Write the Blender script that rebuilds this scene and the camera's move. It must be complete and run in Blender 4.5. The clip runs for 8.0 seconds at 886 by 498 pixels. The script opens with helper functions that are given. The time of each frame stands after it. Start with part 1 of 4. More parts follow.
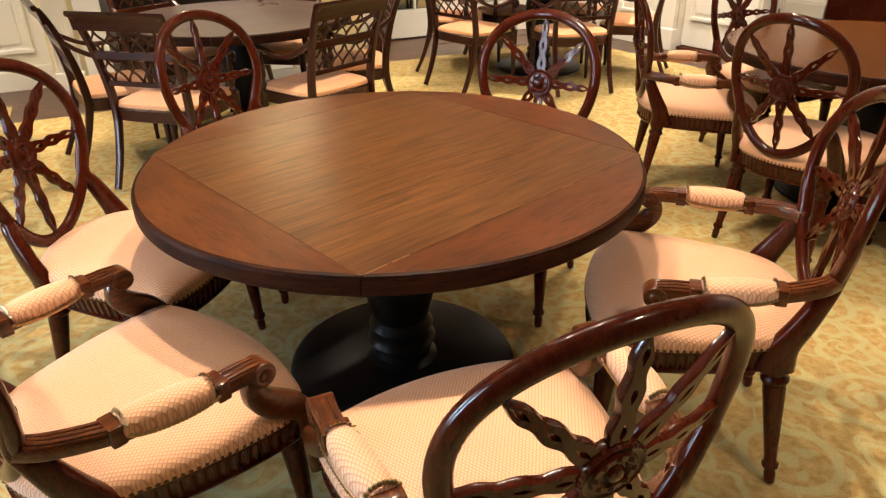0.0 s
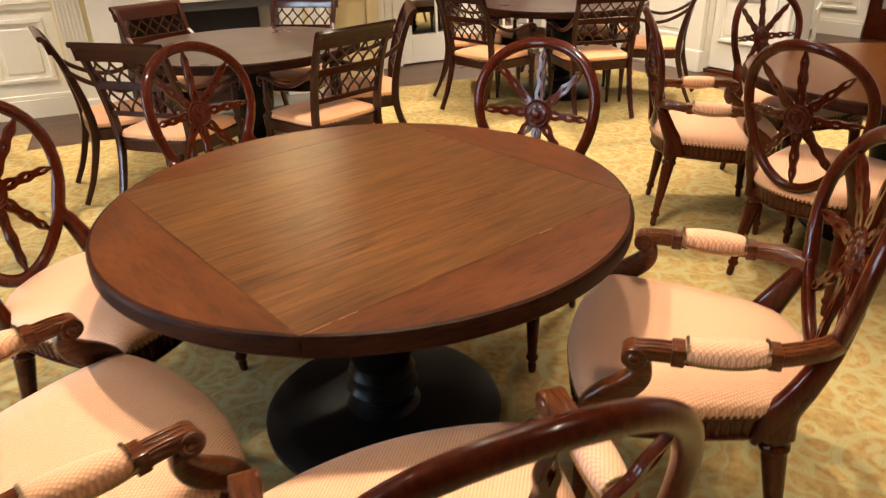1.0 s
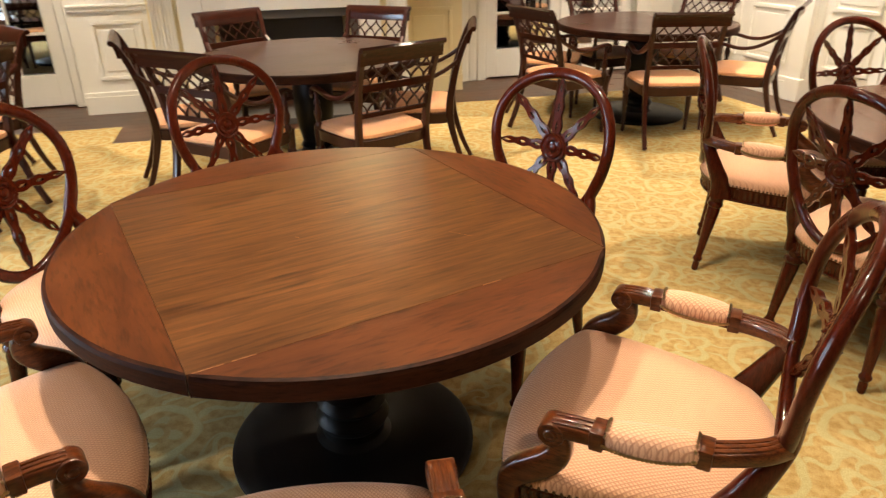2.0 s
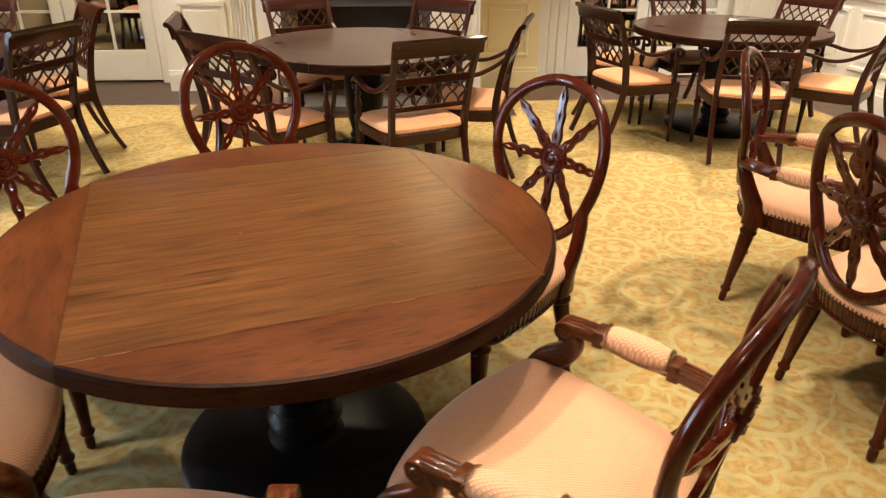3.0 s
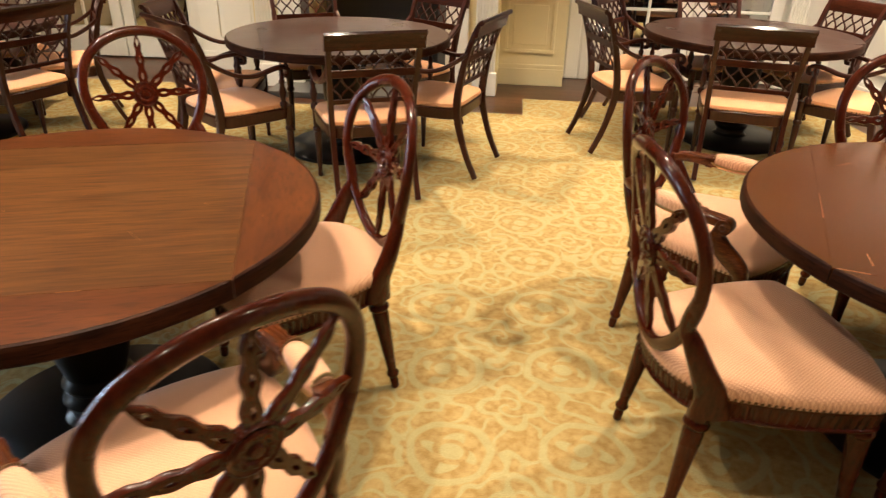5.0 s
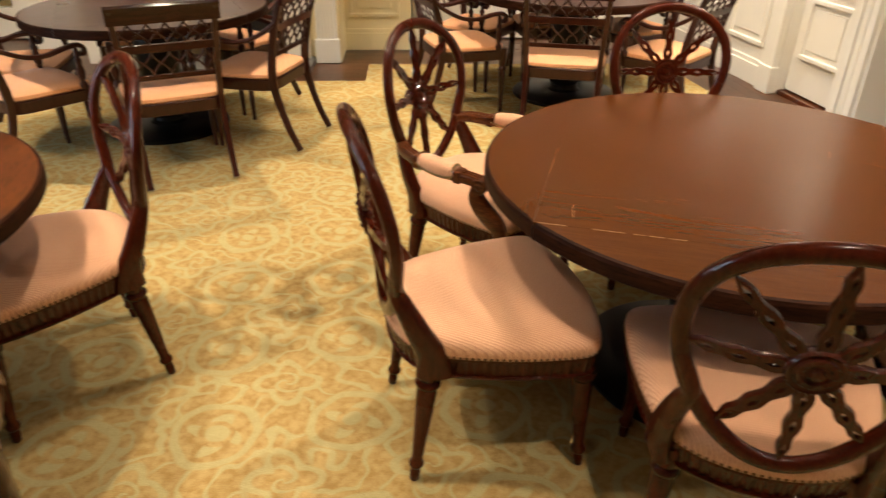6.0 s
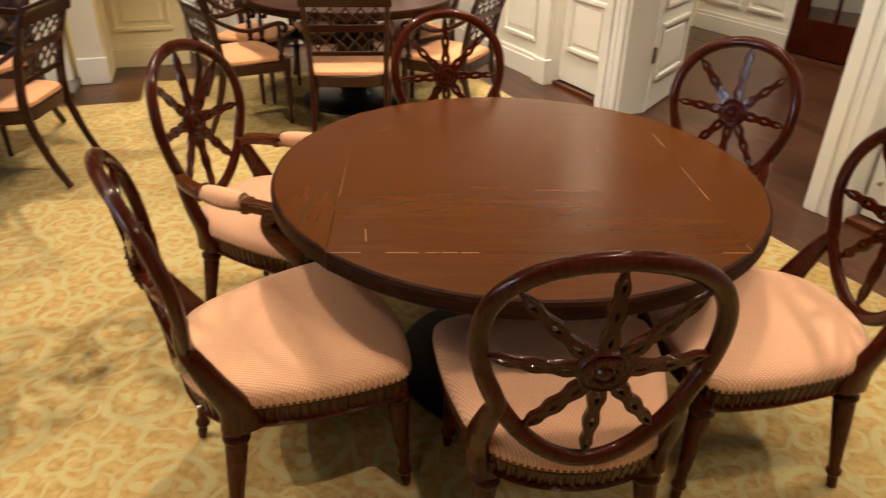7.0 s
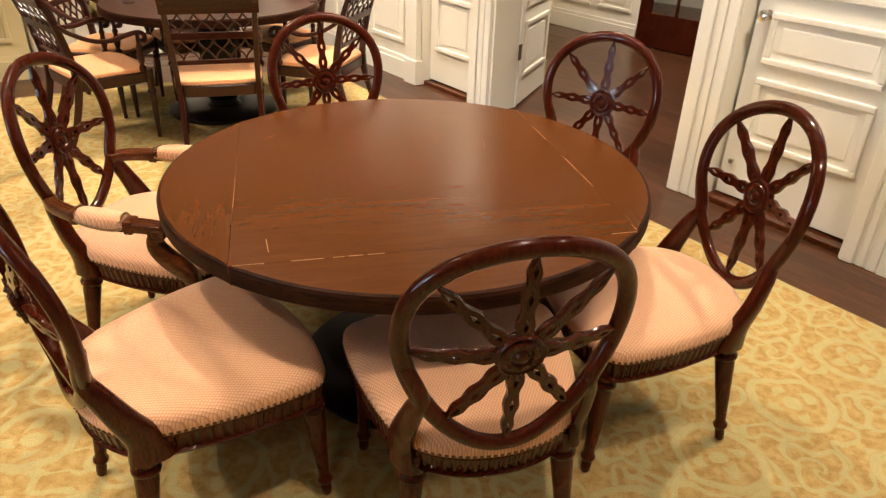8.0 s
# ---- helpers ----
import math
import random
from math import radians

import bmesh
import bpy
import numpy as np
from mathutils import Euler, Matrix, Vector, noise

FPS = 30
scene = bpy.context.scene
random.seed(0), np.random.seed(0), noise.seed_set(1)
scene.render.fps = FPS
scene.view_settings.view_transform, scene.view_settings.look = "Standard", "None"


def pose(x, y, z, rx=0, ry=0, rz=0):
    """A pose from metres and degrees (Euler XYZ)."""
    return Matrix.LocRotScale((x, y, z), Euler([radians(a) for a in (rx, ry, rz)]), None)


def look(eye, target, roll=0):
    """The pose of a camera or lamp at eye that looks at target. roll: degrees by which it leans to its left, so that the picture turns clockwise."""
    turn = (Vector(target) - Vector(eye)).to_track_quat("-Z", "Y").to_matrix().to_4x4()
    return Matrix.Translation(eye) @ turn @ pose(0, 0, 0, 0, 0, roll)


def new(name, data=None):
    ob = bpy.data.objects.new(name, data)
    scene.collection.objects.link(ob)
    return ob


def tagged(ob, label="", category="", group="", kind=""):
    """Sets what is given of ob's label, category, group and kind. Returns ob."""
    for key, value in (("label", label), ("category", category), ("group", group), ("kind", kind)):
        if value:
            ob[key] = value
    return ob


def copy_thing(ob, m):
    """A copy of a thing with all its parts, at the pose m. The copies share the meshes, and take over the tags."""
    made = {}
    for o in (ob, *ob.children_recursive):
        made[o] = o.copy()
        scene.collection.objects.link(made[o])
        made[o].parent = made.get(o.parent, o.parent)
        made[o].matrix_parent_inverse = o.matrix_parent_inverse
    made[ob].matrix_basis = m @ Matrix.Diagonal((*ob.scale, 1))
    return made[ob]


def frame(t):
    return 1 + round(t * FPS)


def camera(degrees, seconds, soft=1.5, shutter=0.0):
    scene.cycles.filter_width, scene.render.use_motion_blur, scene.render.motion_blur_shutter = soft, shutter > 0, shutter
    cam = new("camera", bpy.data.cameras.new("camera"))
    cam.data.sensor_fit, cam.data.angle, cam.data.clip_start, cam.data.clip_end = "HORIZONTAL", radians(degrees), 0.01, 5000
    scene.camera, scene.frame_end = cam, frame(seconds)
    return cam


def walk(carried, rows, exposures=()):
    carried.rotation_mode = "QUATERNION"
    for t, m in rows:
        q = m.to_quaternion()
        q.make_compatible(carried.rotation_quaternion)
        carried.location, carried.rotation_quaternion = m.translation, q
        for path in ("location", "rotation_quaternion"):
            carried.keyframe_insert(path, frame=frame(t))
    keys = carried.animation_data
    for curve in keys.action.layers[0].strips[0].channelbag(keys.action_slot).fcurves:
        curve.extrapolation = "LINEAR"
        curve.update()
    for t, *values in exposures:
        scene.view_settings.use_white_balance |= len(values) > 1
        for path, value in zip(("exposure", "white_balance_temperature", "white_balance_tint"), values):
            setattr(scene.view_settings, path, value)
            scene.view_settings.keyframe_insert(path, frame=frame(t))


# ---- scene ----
import functools

cam = camera(65.3, 8.0, 1.3, 0.4)
PATH = [
    (0, (0.553, -0.159, 1.458), (0.131, 1.562, 0.532), -0.7),
    (0.5, (0.59, -0.137, 1.459), (0.117, 1.577, 0.545), -1.1),
    (1, (0.681, 0.022, 1.466), (0.153, 1.74, 0.589), -1.8),
    (1.5, (0.795, 0.177, 1.488), (0.178, 1.876, 0.633), 0.3),
    (2, (0.995, 0.255, 1.508), (0.19, 1.874, 0.653), -0.9),
    (2.2, (1.089, 0.282, 1.517), (0.202, 1.856, 0.659), -0.8),
    (3.3, (1.369, 0.669, 1.518), (0.302, 2.118, 0.645), 1.1),
    (3.5, (1.445, 0.736, 1.511), (0.361, 2.184, 0.658), 1.8),
    (4, (1.708, 0.805, 1.532), (0.53, 2.17, 0.667), 2.5),
    (4.2, (1.784, 0.837, 1.535), (0.564, 2.153, 0.651), 2.4),
    (5.3, (2.065, 1.375, 1.549), (0.793, 2.618, 0.634), 1.1),
    (5.5, (2.156, 1.443, 1.555), (0.934, 2.717, 0.616), 0.0),
    (6, (2.34, 1.592, 1.557), (1.273, 2.966, 0.57), 0.4),
    (6.5, (2.379, 1.657, 1.587), (1.509, 3.158, 0.591), 1.2),
    (7, (2.352, 1.701, 1.595), (1.731, 3.327, 0.611), 1.2),
    (7.5, (2.319, 1.704, 1.599), (1.924, 3.401, 0.617), 1.6),
    (8, (2.296, 1.665, 1.597), (2.008, 3.39, 0.626), 1.9),
]
EXPO = [(0.0, 0.02), (2.0, -0.02), (3.5, 0.0), (4.0, 0.04), (5.2, 0.01), (6.0, -0.16), (6.4, -0.34), (7.0, -0.32), (7.5, -0.06), (8.0, 0.02)]
walk(cam, [(t, look(eye, target, roll)) for t, eye, target, roll in PATH], EXPO)

# ---------- world and lights ----------
world = bpy.data.worlds.new("world")
scene.world = world
world.use_nodes = True
wn = world.node_tree
sky = wn.nodes.new("ShaderNodeTexSky")
sky.sky_type, sky.sun_disc = "NISHITA", False
sky.sun_elevation, sky.sun_rotation = radians(40), radians(200)
wn.links.new(sky.outputs["Color"], wn.nodes["Background"].inputs["Color"])
wn.nodes["Background"].inputs["Strength"].default_value = 0.10

CEIL = 2.75
WARM, COOL = (1.0, 0.83, 0.62), (0.62, 0.80, 1.0)
DOWN_W, WIN_W = 234.0, 140.0

# room frames: x along the wall, y away from the room
FIRE = pose(-1.89, 6.54, 0, 0, 0, 40.0)
SIDE = pose(1.03, 7.32, 0, 0, 0, -42.5)


# ---------- materials ----------
def nodes(name):
    m = bpy.data.materials.new(name)
    m.use_nodes = True
    return m, m.node_tree.nodes, m.node_tree.links, m.node_tree.nodes["Principled BSDF"]


def mixc(n, l, fac, a, b, how="MIX"):
    x = n.new("ShaderNodeMix")
    x.data_type, x.blend_type = "RGBA", how
    for key, v in ((0, fac), (6, a), (7, b)):
        if isinstance(v, (int, float)):
            x.inputs[key].default_value = v
        elif isinstance(v, tuple):
            x.inputs[key].default_value = (*v, 1)
        else:
            l.new(v, x.inputs[key])
    return x.outputs[2]


def ramp(n, l, src, a, b):
    r = n.new("ShaderNodeMapRange")
    r.inputs[1].default_value, r.inputs[2].default_value = a, b
    l.new(src, r.inputs[0])
    return r.outputs[0]


def tex(n, l, kind, scale, stretch=(1, 1, 1), turn=0.0, coord="Object", **k):
    c = n.new("ShaderNodeTexCoord")
    mp = n.new("ShaderNodeMapping")
    mp.inputs["Scale"].default_value = stretch
    mp.inputs["Rotation"].default_value = (0, 0, turn)
    l.new(c.outputs[coord], mp.inputs[0])
    x = n.new("ShaderNodeTex" + kind)
    x.inputs["Scale"].default_value = scale
    for key, v in k.items():
        x.inputs[key].default_value = v
    l.new(mp.outputs[0], x.inputs[0])
    return x


def bump(n, l, src, p, strength, dist=0.002):
    b = n.new("ShaderNodeBump")
    b.inputs["Strength"].default_value, b.inputs["Distance"].default_value = strength, dist
    l.new(src, b.inputs["Height"])
    l.new(b.outputs[0], p.inputs["Normal"])


def wood(name, dark, light, rough=0.3, scale=6.0, stretch=(8, 1, 1), turn=0.0, coat=0.0, wear=0.0, random_tone=0.0, spec=0.4, mottle=1.0, band=0.18, fine=5.0):
    m, n, l, p = nodes(name)
    g = tex(n, l, "Noise", scale, stretch, turn, Detail=8.0, Roughness=0.65, Distortion=0.4)
    f = tex(n, l, "Noise", scale * fine, stretch, turn, Detail=3.0)
    big = tex(n, l, "Noise", 3.0, (1, 1, 1), 0, Detail=3.0)
    c = mixc(n, l, ramp(n, l, g.outputs["Fac"], 0.5 - band, 0.5 + band), dark, light)
    c = mixc(n, l, ramp(n, l, f.outputs["Fac"], 0.5, 0.75), c, tuple((1 - 0.45 * mottle) * v for v in dark))
    tone = mixc(n, l, ramp(n, l, big.outputs["Fac"], 0.3, 0.7), (1 - 0.28 * mottle,) * 3, (1 + 0.18 * mottle, 1 + 0.14 * mottle, 1 + 0.10 * mottle))
    c = mixc(n, l, 1.0, c, tone, "MULTIPLY")
    if random_tone:
        o = n.new("ShaderNodeObjectInfo")
        c = mixc(n, l, 1.0, c, mixc(n, l, o.outputs["Random"], (1 - random_tone,) * 3, (1 + random_tone,) * 3), "MULTIPLY")
    l.new(c, p.inputs["Base Color"])
    r = n.new("ShaderNodeMapRange")
    r.inputs[3].default_value, r.inputs[4].default_value = rough * 0.8, rough * 1.3
    l.new(big.outputs["Fac"], r.inputs[0])
    l.new(r.outputs[0], p.inputs["Roughness"])
    p.inputs["Coat Weight"].default_value = coat
    p.inputs["Coat Roughness"].default_value = 0.09
    p.inputs["Specular IOR Level"].default_value = spec
    bump(n, l, f.outputs["Fac"], p, 0.12 + wear, 0.001)
    return m


def paint(name, col, rough=0.45, var=0.04):
    m, n, l, p = nodes(name)
    a = tex(n, l, "Noise", 2.5, Detail=4.0)
    b = tex(n, l, "Noise", 180.0, Detail=2.0)
    c = mixc(n, l, a.outputs["Fac"], tuple(v * (1 - var) for v in col), tuple(min(1, v * (1 + var)) for v in col))
    l.new(c, p.inputs["Base Color"])
    p.inputs["Roughness"].default_value = rough
    bump(n, l, b.outputs["Fac"], p, 0.06, 0.0006)
    return m


def metal(name, col, rough=0.3):
    m, n, l, p = nodes(name)
    a = tex(n, l, "Noise", 60.0, Detail=3.0)
    l.new(mixc(n, l, a.outputs["Fac"], tuple(v * 0.75 for v in col), col), p.inputs["Base Color"])
    p.inputs["Metallic"].default_value, p.inputs["Roughness"].default_value = 1.0, rough
    return m


def fabric(name, light, dark):
    """Peach cloth with a small woven lozenge."""
    m, n, l, p = nodes(name)
    c = n.new("ShaderNodeTexCoord")
    sx = n.new("ShaderNodeSeparateXYZ")
    l.new(c.outputs["Object"], sx.inputs[0])

    def wave(kx, ky):
        a = n.new("ShaderNodeMath"); a.operation = "MULTIPLY"; a.inputs[1].default_value = kx
        b = n.new("ShaderNodeMath"); b.operation = "MULTIPLY_ADD"; b.inputs[1].default_value = ky
        s = n.new("ShaderNodeMath"); s.operation = "SINE"
        l.new(sx.outputs[0], a.inputs[0]); l.new(sx.outputs[1], b.inputs[0]); l.new(a.outputs[0], b.inputs[2]); l.new(b.outputs[0], s.inputs[0])
        return s.outputs[0]
    k = 2 * math.pi / 0.0080
    a, b = wave(k, k * 0.62), wave(-k, k * 0.62)
    mx = n.new("ShaderNodeMath"); mx.operation = "MAXIMUM"
    l.new(a, mx.inputs[0]); l.new(b, mx.inputs[1])
    big = tex(n, l, "Noise", 5.0, Detail=3.0)
    col = mixc(n, l, ramp(n, l, mx.outputs[0], 0.55, 1.0), light, dark)
    col = mixc(n, l, 1.0, col, mixc(n, l, big.outputs["Fac"], (0.93, 0.91, 0.9), (1.05, 1.05, 1.05)), "MULTIPLY")
    l.new(col, p.inputs["Base Color"])
    p.inputs["Roughness"].default_value = 0.75
    p.inputs["Sheen Weight"].default_value = 0.25
    bump(n, l, mx.outputs[0], p, 0.35, 0.0012)
    return m


def carpet_mat():
    """Sage scrolls, rings and leaves woven on a gold ground."""
    m, n, l, p = nodes("carpet_scrolls")
    c = n.new("ShaderNodeTexCoord")
    mp = n.new("ShaderNodeMapping")
    mp.inputs["Rotation"].default_value = (0, 0, radians(-47))
    mp.inputs["Scale"].default_value = (1.45, 1.45, 1)
    l.new(c.outputs["Object"], mp.inputs[0])

    def op(kind, a, b=None, cc=None):
        x = n.new("ShaderNodeMath")
        x.operation = kind
        for k, v in enumerate((a, b, cc)):
            if isinstance(v, (int, float)):
                x.inputs[k].default_value = v
            elif v is not None:
                l.new(v, x.inputs[k])
        return x.outputs[0]

    def noise_at(scale, detail, src):
        x = n.new("ShaderNodeTexNoise")
        x.inputs["Scale"].default_value, x.inputs["Detail"].default_value = scale, detail
        l.new(src, x.inputs[0])
        return x
    warp = noise_at(4.5, 1.0, mp.outputs[0])
    add = n.new("ShaderNodeVectorMath"); add.operation = "MULTIPLY_ADD"
    add.inputs[1].default_value = (0.10, 0.10, 0)
    l.new(warp.outputs["Color"], add.inputs[0]); l.new(mp.outputs[0], add.inputs[2])

    def cell(off, pitch):
        v = n.new("ShaderNodeVectorMath"); v.operation = "MULTIPLY_ADD"
        v.inputs[1].default_value, v.inputs[2].default_value = (1 / pitch, 1 / pitch, 0), (off, off, 0)
        l.new(add.outputs[0], v.inputs[0])
        f = n.new("ShaderNodeVectorMath"); f.operation = "FRACTION"; l.new(v.outputs[0], f.inputs[0])
        s = n.new("ShaderNodeVectorMath"); s.operation = "MULTIPLY_ADD"
        s.inputs[1].default_value, s.inputs[2].default_value = (pitch, pitch, 0), (-pitch / 2, -pitch / 2, 0)
        l.new(f.outputs[0], s.inputs[0])
        sp = n.new("ShaderNodeSeparateXYZ"); l.new(s.outputs[0], sp.inputs[0])
        r = op("SQRT", op("ADD", op("MULTIPLY", sp.outputs[0], sp.outputs[0]), op("MULTIPLY", sp.outputs[1], sp.outputs[1])))
        return r, op("ARCTAN2", sp.outputs[1], sp.outputs[0])

    def line(dist, w):
        return ramp(n, l, op("ABSOLUTE", dist), w * 1.25, w * 0.75)
    r1, a1 = cell(0.0, 0.62)
    r2, a2 = cell(0.5, 0.62)
    # ring round a whirl of four petals, and a smaller four-lobed ring between
    ring = line(op("SUBTRACT", r1, 0.185), 0.021)
    petal = op("MULTIPLY_ADD", op("COSINE", op("MULTIPLY_ADD", a1, 4.0, op("MULTIPLY", r1, 14.0))), 0.042, 0.092)
    spiral = op("MULTIPLY", ramp(n, l, op("SUBTRACT", petal, r1), -0.008, 0.008), ramp(n, l, op("ABSOLUTE", op("SUBTRACT", r1, 0.062)), 0.010, 0.018))
    inside = ramp(n, l, r1, 0.150, 0.140)
    lobes = line(op("SUBTRACT", r2, op("MULTIPLY_ADD", op("COSINE", op("MULTIPLY", a2, 4.0)), 0.035, 0.125)), 0.020)
    spiral2 = op("MULTIPLY", line(op("SUBTRACT", op("FRACT", op("MULTIPLY_ADD", r2, -14.0, op("MULTIPLY", a2, 1 / math.pi))), 0.5), 0.15), ramp(n, l, r2, 0.085, 0.075))
    # tendrils: contour lines of a soft noise
    tend = noise_at(6.0, 0.5, add.outputs[0])
    vines = line(op("SUBTRACT", tend.outputs["Fac"], 0.5), 0.035)
    between = op("MULTIPLY", ramp(n, l, r1, 0.20, 0.215), ramp(n, l, r2, 0.10, 0.17))
    sage = op("MAXIMUM", op("MAXIMUM", ring, op("MULTIPLY", spiral, inside)), op("MAXIMUM", op("MAXIMUM", lobes, spiral2), op("MULTIPLY", vines, between)))
    pile = noise_at(240.0, 3.0, c.outputs["Object"])
    blot = noise_at(34.0, 3.0, c.outputs["Object"])
    wide = noise_at(1.3, 3.0, c.outputs["Object"])
    speck = ramp(n, l, blot.outputs["Fac"], 0.35, 0.65)
    gold = mixc(n, l, speck, GOLD_A, GOLD_B)
    soft = op("MULTIPLY", sage, op("MULTIPLY_ADD", pile.outputs["Fac"], 0.5, 0.44))
    col = mixc(n, l, soft, gold, SAGE)
    col = mixc(n, l, 1.0, col, mixc(n, l, ramp(n, l, pile.outputs["Fac"], 0.3, 0.7), (0.80, 0.80, 0.80), (1.12, 1.12, 1.12)), "MULTIPLY")
    col = mixc(n, l, 1.0, col, mixc(n, l, wide.outputs["Fac"], (0.92, 0.92, 0.92), (1.06, 1.06, 1.06)), "MULTIPLY")
    l.new(col, p.inputs["Base Color"])
    p.inputs["Roughness"].default_value = 0.95
    p.inputs["Specular IOR Level"].default_value = 0.1
    bump(n, l, pile.outputs["Fac"], p, 0.5, 0.004)
    return m


GOLD_A, GOLD_B, SAGE = (0.345, 0.220, 0.076), (0.445, 0.315, 0.130), (0.425, 0.385, 0.20)
MAHOGANY = wood("mahogany_polish", (0.030, 0.0040, 0.0013), (0.072, 0.0104, 0.0028), 0.26, 16.0, (6, 6, 1), coat=0.5, spec=0.06, mottle=0.8)
MAHOGANY_X = wood("mahogany_rail", (0.022, 0.0048, 0.0024), (0.048, 0.0105, 0.004), 0.32, 12.0, (1, 6, 6), coat=0.45, spec=0.1, mottle=0.5)
MAHOGANY_LIGHT = wood("mahogany_worn", (0.040, 0.0090, 0.0030), (0.130, 0.0360, 0.0090), 0.28, 12.0, (6, 1, 6), coat=0.7, spec=0.1, mottle=0.9)
CRATE = wood("lattice_chair_wood", (0.024, 0.0050, 0.0025), (0.050, 0.0105, 0.0045), 0.30, 12.0, (6, 6, 1), coat=0.2, spec=0.25, mottle=0.5)
OAK_TOP = wood("streaked_table_wood", (0.036, 0.0120, 0.0040), (0.150, 0.0590, 0.0170), 0.30, 4.0, (11, 0.8, 1), 0, 0.0, -0.11, spec=0.28, mottle=0.6, band=0.21, fine=2.2)
OAK_LEAF = wood("table_leaf_wood", (0.056, 0.0150, 0.0044), (0.112, 0.0330, 0.0092), 0.30, 3.5, (6, 1, 1), 0, 0.0, 0.05, spec=0.28)
RED_TOP = wood("red_table_wood", (0.070, 0.0205, 0.0034), (0.092, 0.0275, 0.0044), 0.22, 3.0, (10, 1, 1), 0, 0.0, -0.11, spec=0.34, mottle=0.05)
RED_LEAF = wood("red_leaf_wood", (0.070, 0.0205, 0.0034), (0.090, 0.0265, 0.0044), 0.22, 3.0, (10, 1, 1), 0, 0.0, -0.11, spec=0.34, mottle=0.05)
SCUFF = paint("pale_scuff", (0.34, 0.17, 0.07), 0.6, 0.2)
DARK_TOP = wood("dark_table_wood", (0.030, 0.011, 0.008), (0.064, 0.025, 0.017), 0.28, 3.0, (1, 10, 1), 0, 0.3, -0.11, mottle=0.6, fine=2.5)
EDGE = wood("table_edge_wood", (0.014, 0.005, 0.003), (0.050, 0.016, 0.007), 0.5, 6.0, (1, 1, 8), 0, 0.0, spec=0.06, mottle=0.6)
BLACK = paint("black_lacquer", (0.0070, 0.0056, 0.0050), 0.34, 0.3)
BLACK.node_tree.nodes["Principled BSDF"].inputs["Specular IOR Level"].default_value = 0.16
PEACH = fabric("peach_lozenge_cloth", (0.74, 0.43, 0.255), (0.51, 0.235, 0.13))
PEACH_PLAIN = fabric("peach_plain_cloth", (0.72, 0.355, 0.165), (0.64, 0.29, 0.12))
BRASS = metal("aged_brass", (0.42, 0.30, 0.15), 0.35)
NAIL = metal("bronze_nail", (0.16, 0.09, 0.05), 0.4)
CHROME = metal("satin_nickel", (0.75, 0.72, 0.68), 0.2)
WHITE = paint("cream_white_paint", (0.82, 0.80, 0.74), 0.4)
# Wall cream, with the alcove's warm lamplight put into its yellow.
CREAM = paint("pale_yellow_lit_paint", (0.78, 0.68, 0.42), 0.5)
# Tone of the unseen walls, kept dark so that polished wood reflects less.
TAN = paint("unseen_wall_tan", (0.40, 0.31, 0.19), 0.6)
CEILING = paint("dimmed_ceiling", (0.37, 0.285, 0.18), 0.8, 0.04)
CARPET = carpet_mat()
PLANK = wood("dark_floor_boards", (0.030, 0.0110, 0.0052), (0.098, 0.0370, 0.0165), 0.28, 4.0, (1, 9, 1), random_tone=0.25)
SOOT = paint("black_firebox", (0.05, 0.042, 0.036), 0.7, 0.3)
SLATE = paint("grey_slate_surround", (0.09, 0.085, 0.08), 0.3, 0.2)


def mirror_mat():
    m, n, l, p = nodes("dark_door_glass")
    p.inputs["Base Color"].default_value = (0.55, 0.57, 0.58, 1)
    p.inputs["Metallic"].default_value, p.inputs["Roughness"].default_value = 1.0, 0.03
    return m


MIRROR = mirror_mat()


def glow(name, col, strength):
    m, n, l, p = nodes(name)
    p.inputs["Emission Color"].default_value = (*col, 1)
    p.inputs["Emission Strength"].default_value = strength
    return m


LAMP_GLOW = glow("lamp_lens", WARM, 12.0)


# ---------- mesh helpers ----------
def part(name, bm, material, parent=None, label="", smooth=False):
    me = bpy.data.meshes.new(name)
    bmesh.ops.recalc_face_normals(bm, faces=bm.faces)
    bm.to_mesh(me)
    bm.free()
    me.materials.append(material)
    if smooth:
        me.polygons.foreach_set("use_smooth", [True] * len(me.polygons))
        me.set_sharp_from_angle(angle=radians(40))
    ob = new(name, me)
    if parent is not None:
        ob.parent = parent
    if label:
        tagged(ob, label)
    return ob


def thing(name, m, label, category, group="", kind=""):
    ob = new(name)
    ob.empty_display_size = 0.1
    ob.matrix_world = m
    return tagged(ob, label, category, group, kind)


def box(bm, x0, x1, y0, y1, z0, z1, bevel=0.0, m=None):
    made = bmesh.ops.create_cube(bm, size=1)["verts"]
    for v in made:
        v.co = Vector((x0 + (v.co.x + 0.5) * (x1 - x0), y0 + (v.co.y + 0.5) * (y1 - y0), z0 + (v.co.z + 0.5) * (z1 - z0)))
    if bevel:
        out = bmesh.ops.bevel(bm, geom=list({e for v in made for e in v.link_edges}), offset=bevel, segments=2, affect="EDGES", profile=0.5)
        made = list({v for f in out["faces"] for v in f.verts} | {v for v in made if v.is_valid})
    if m is not None:
        for v in made:
            v.co = m @ v.co
    return bm


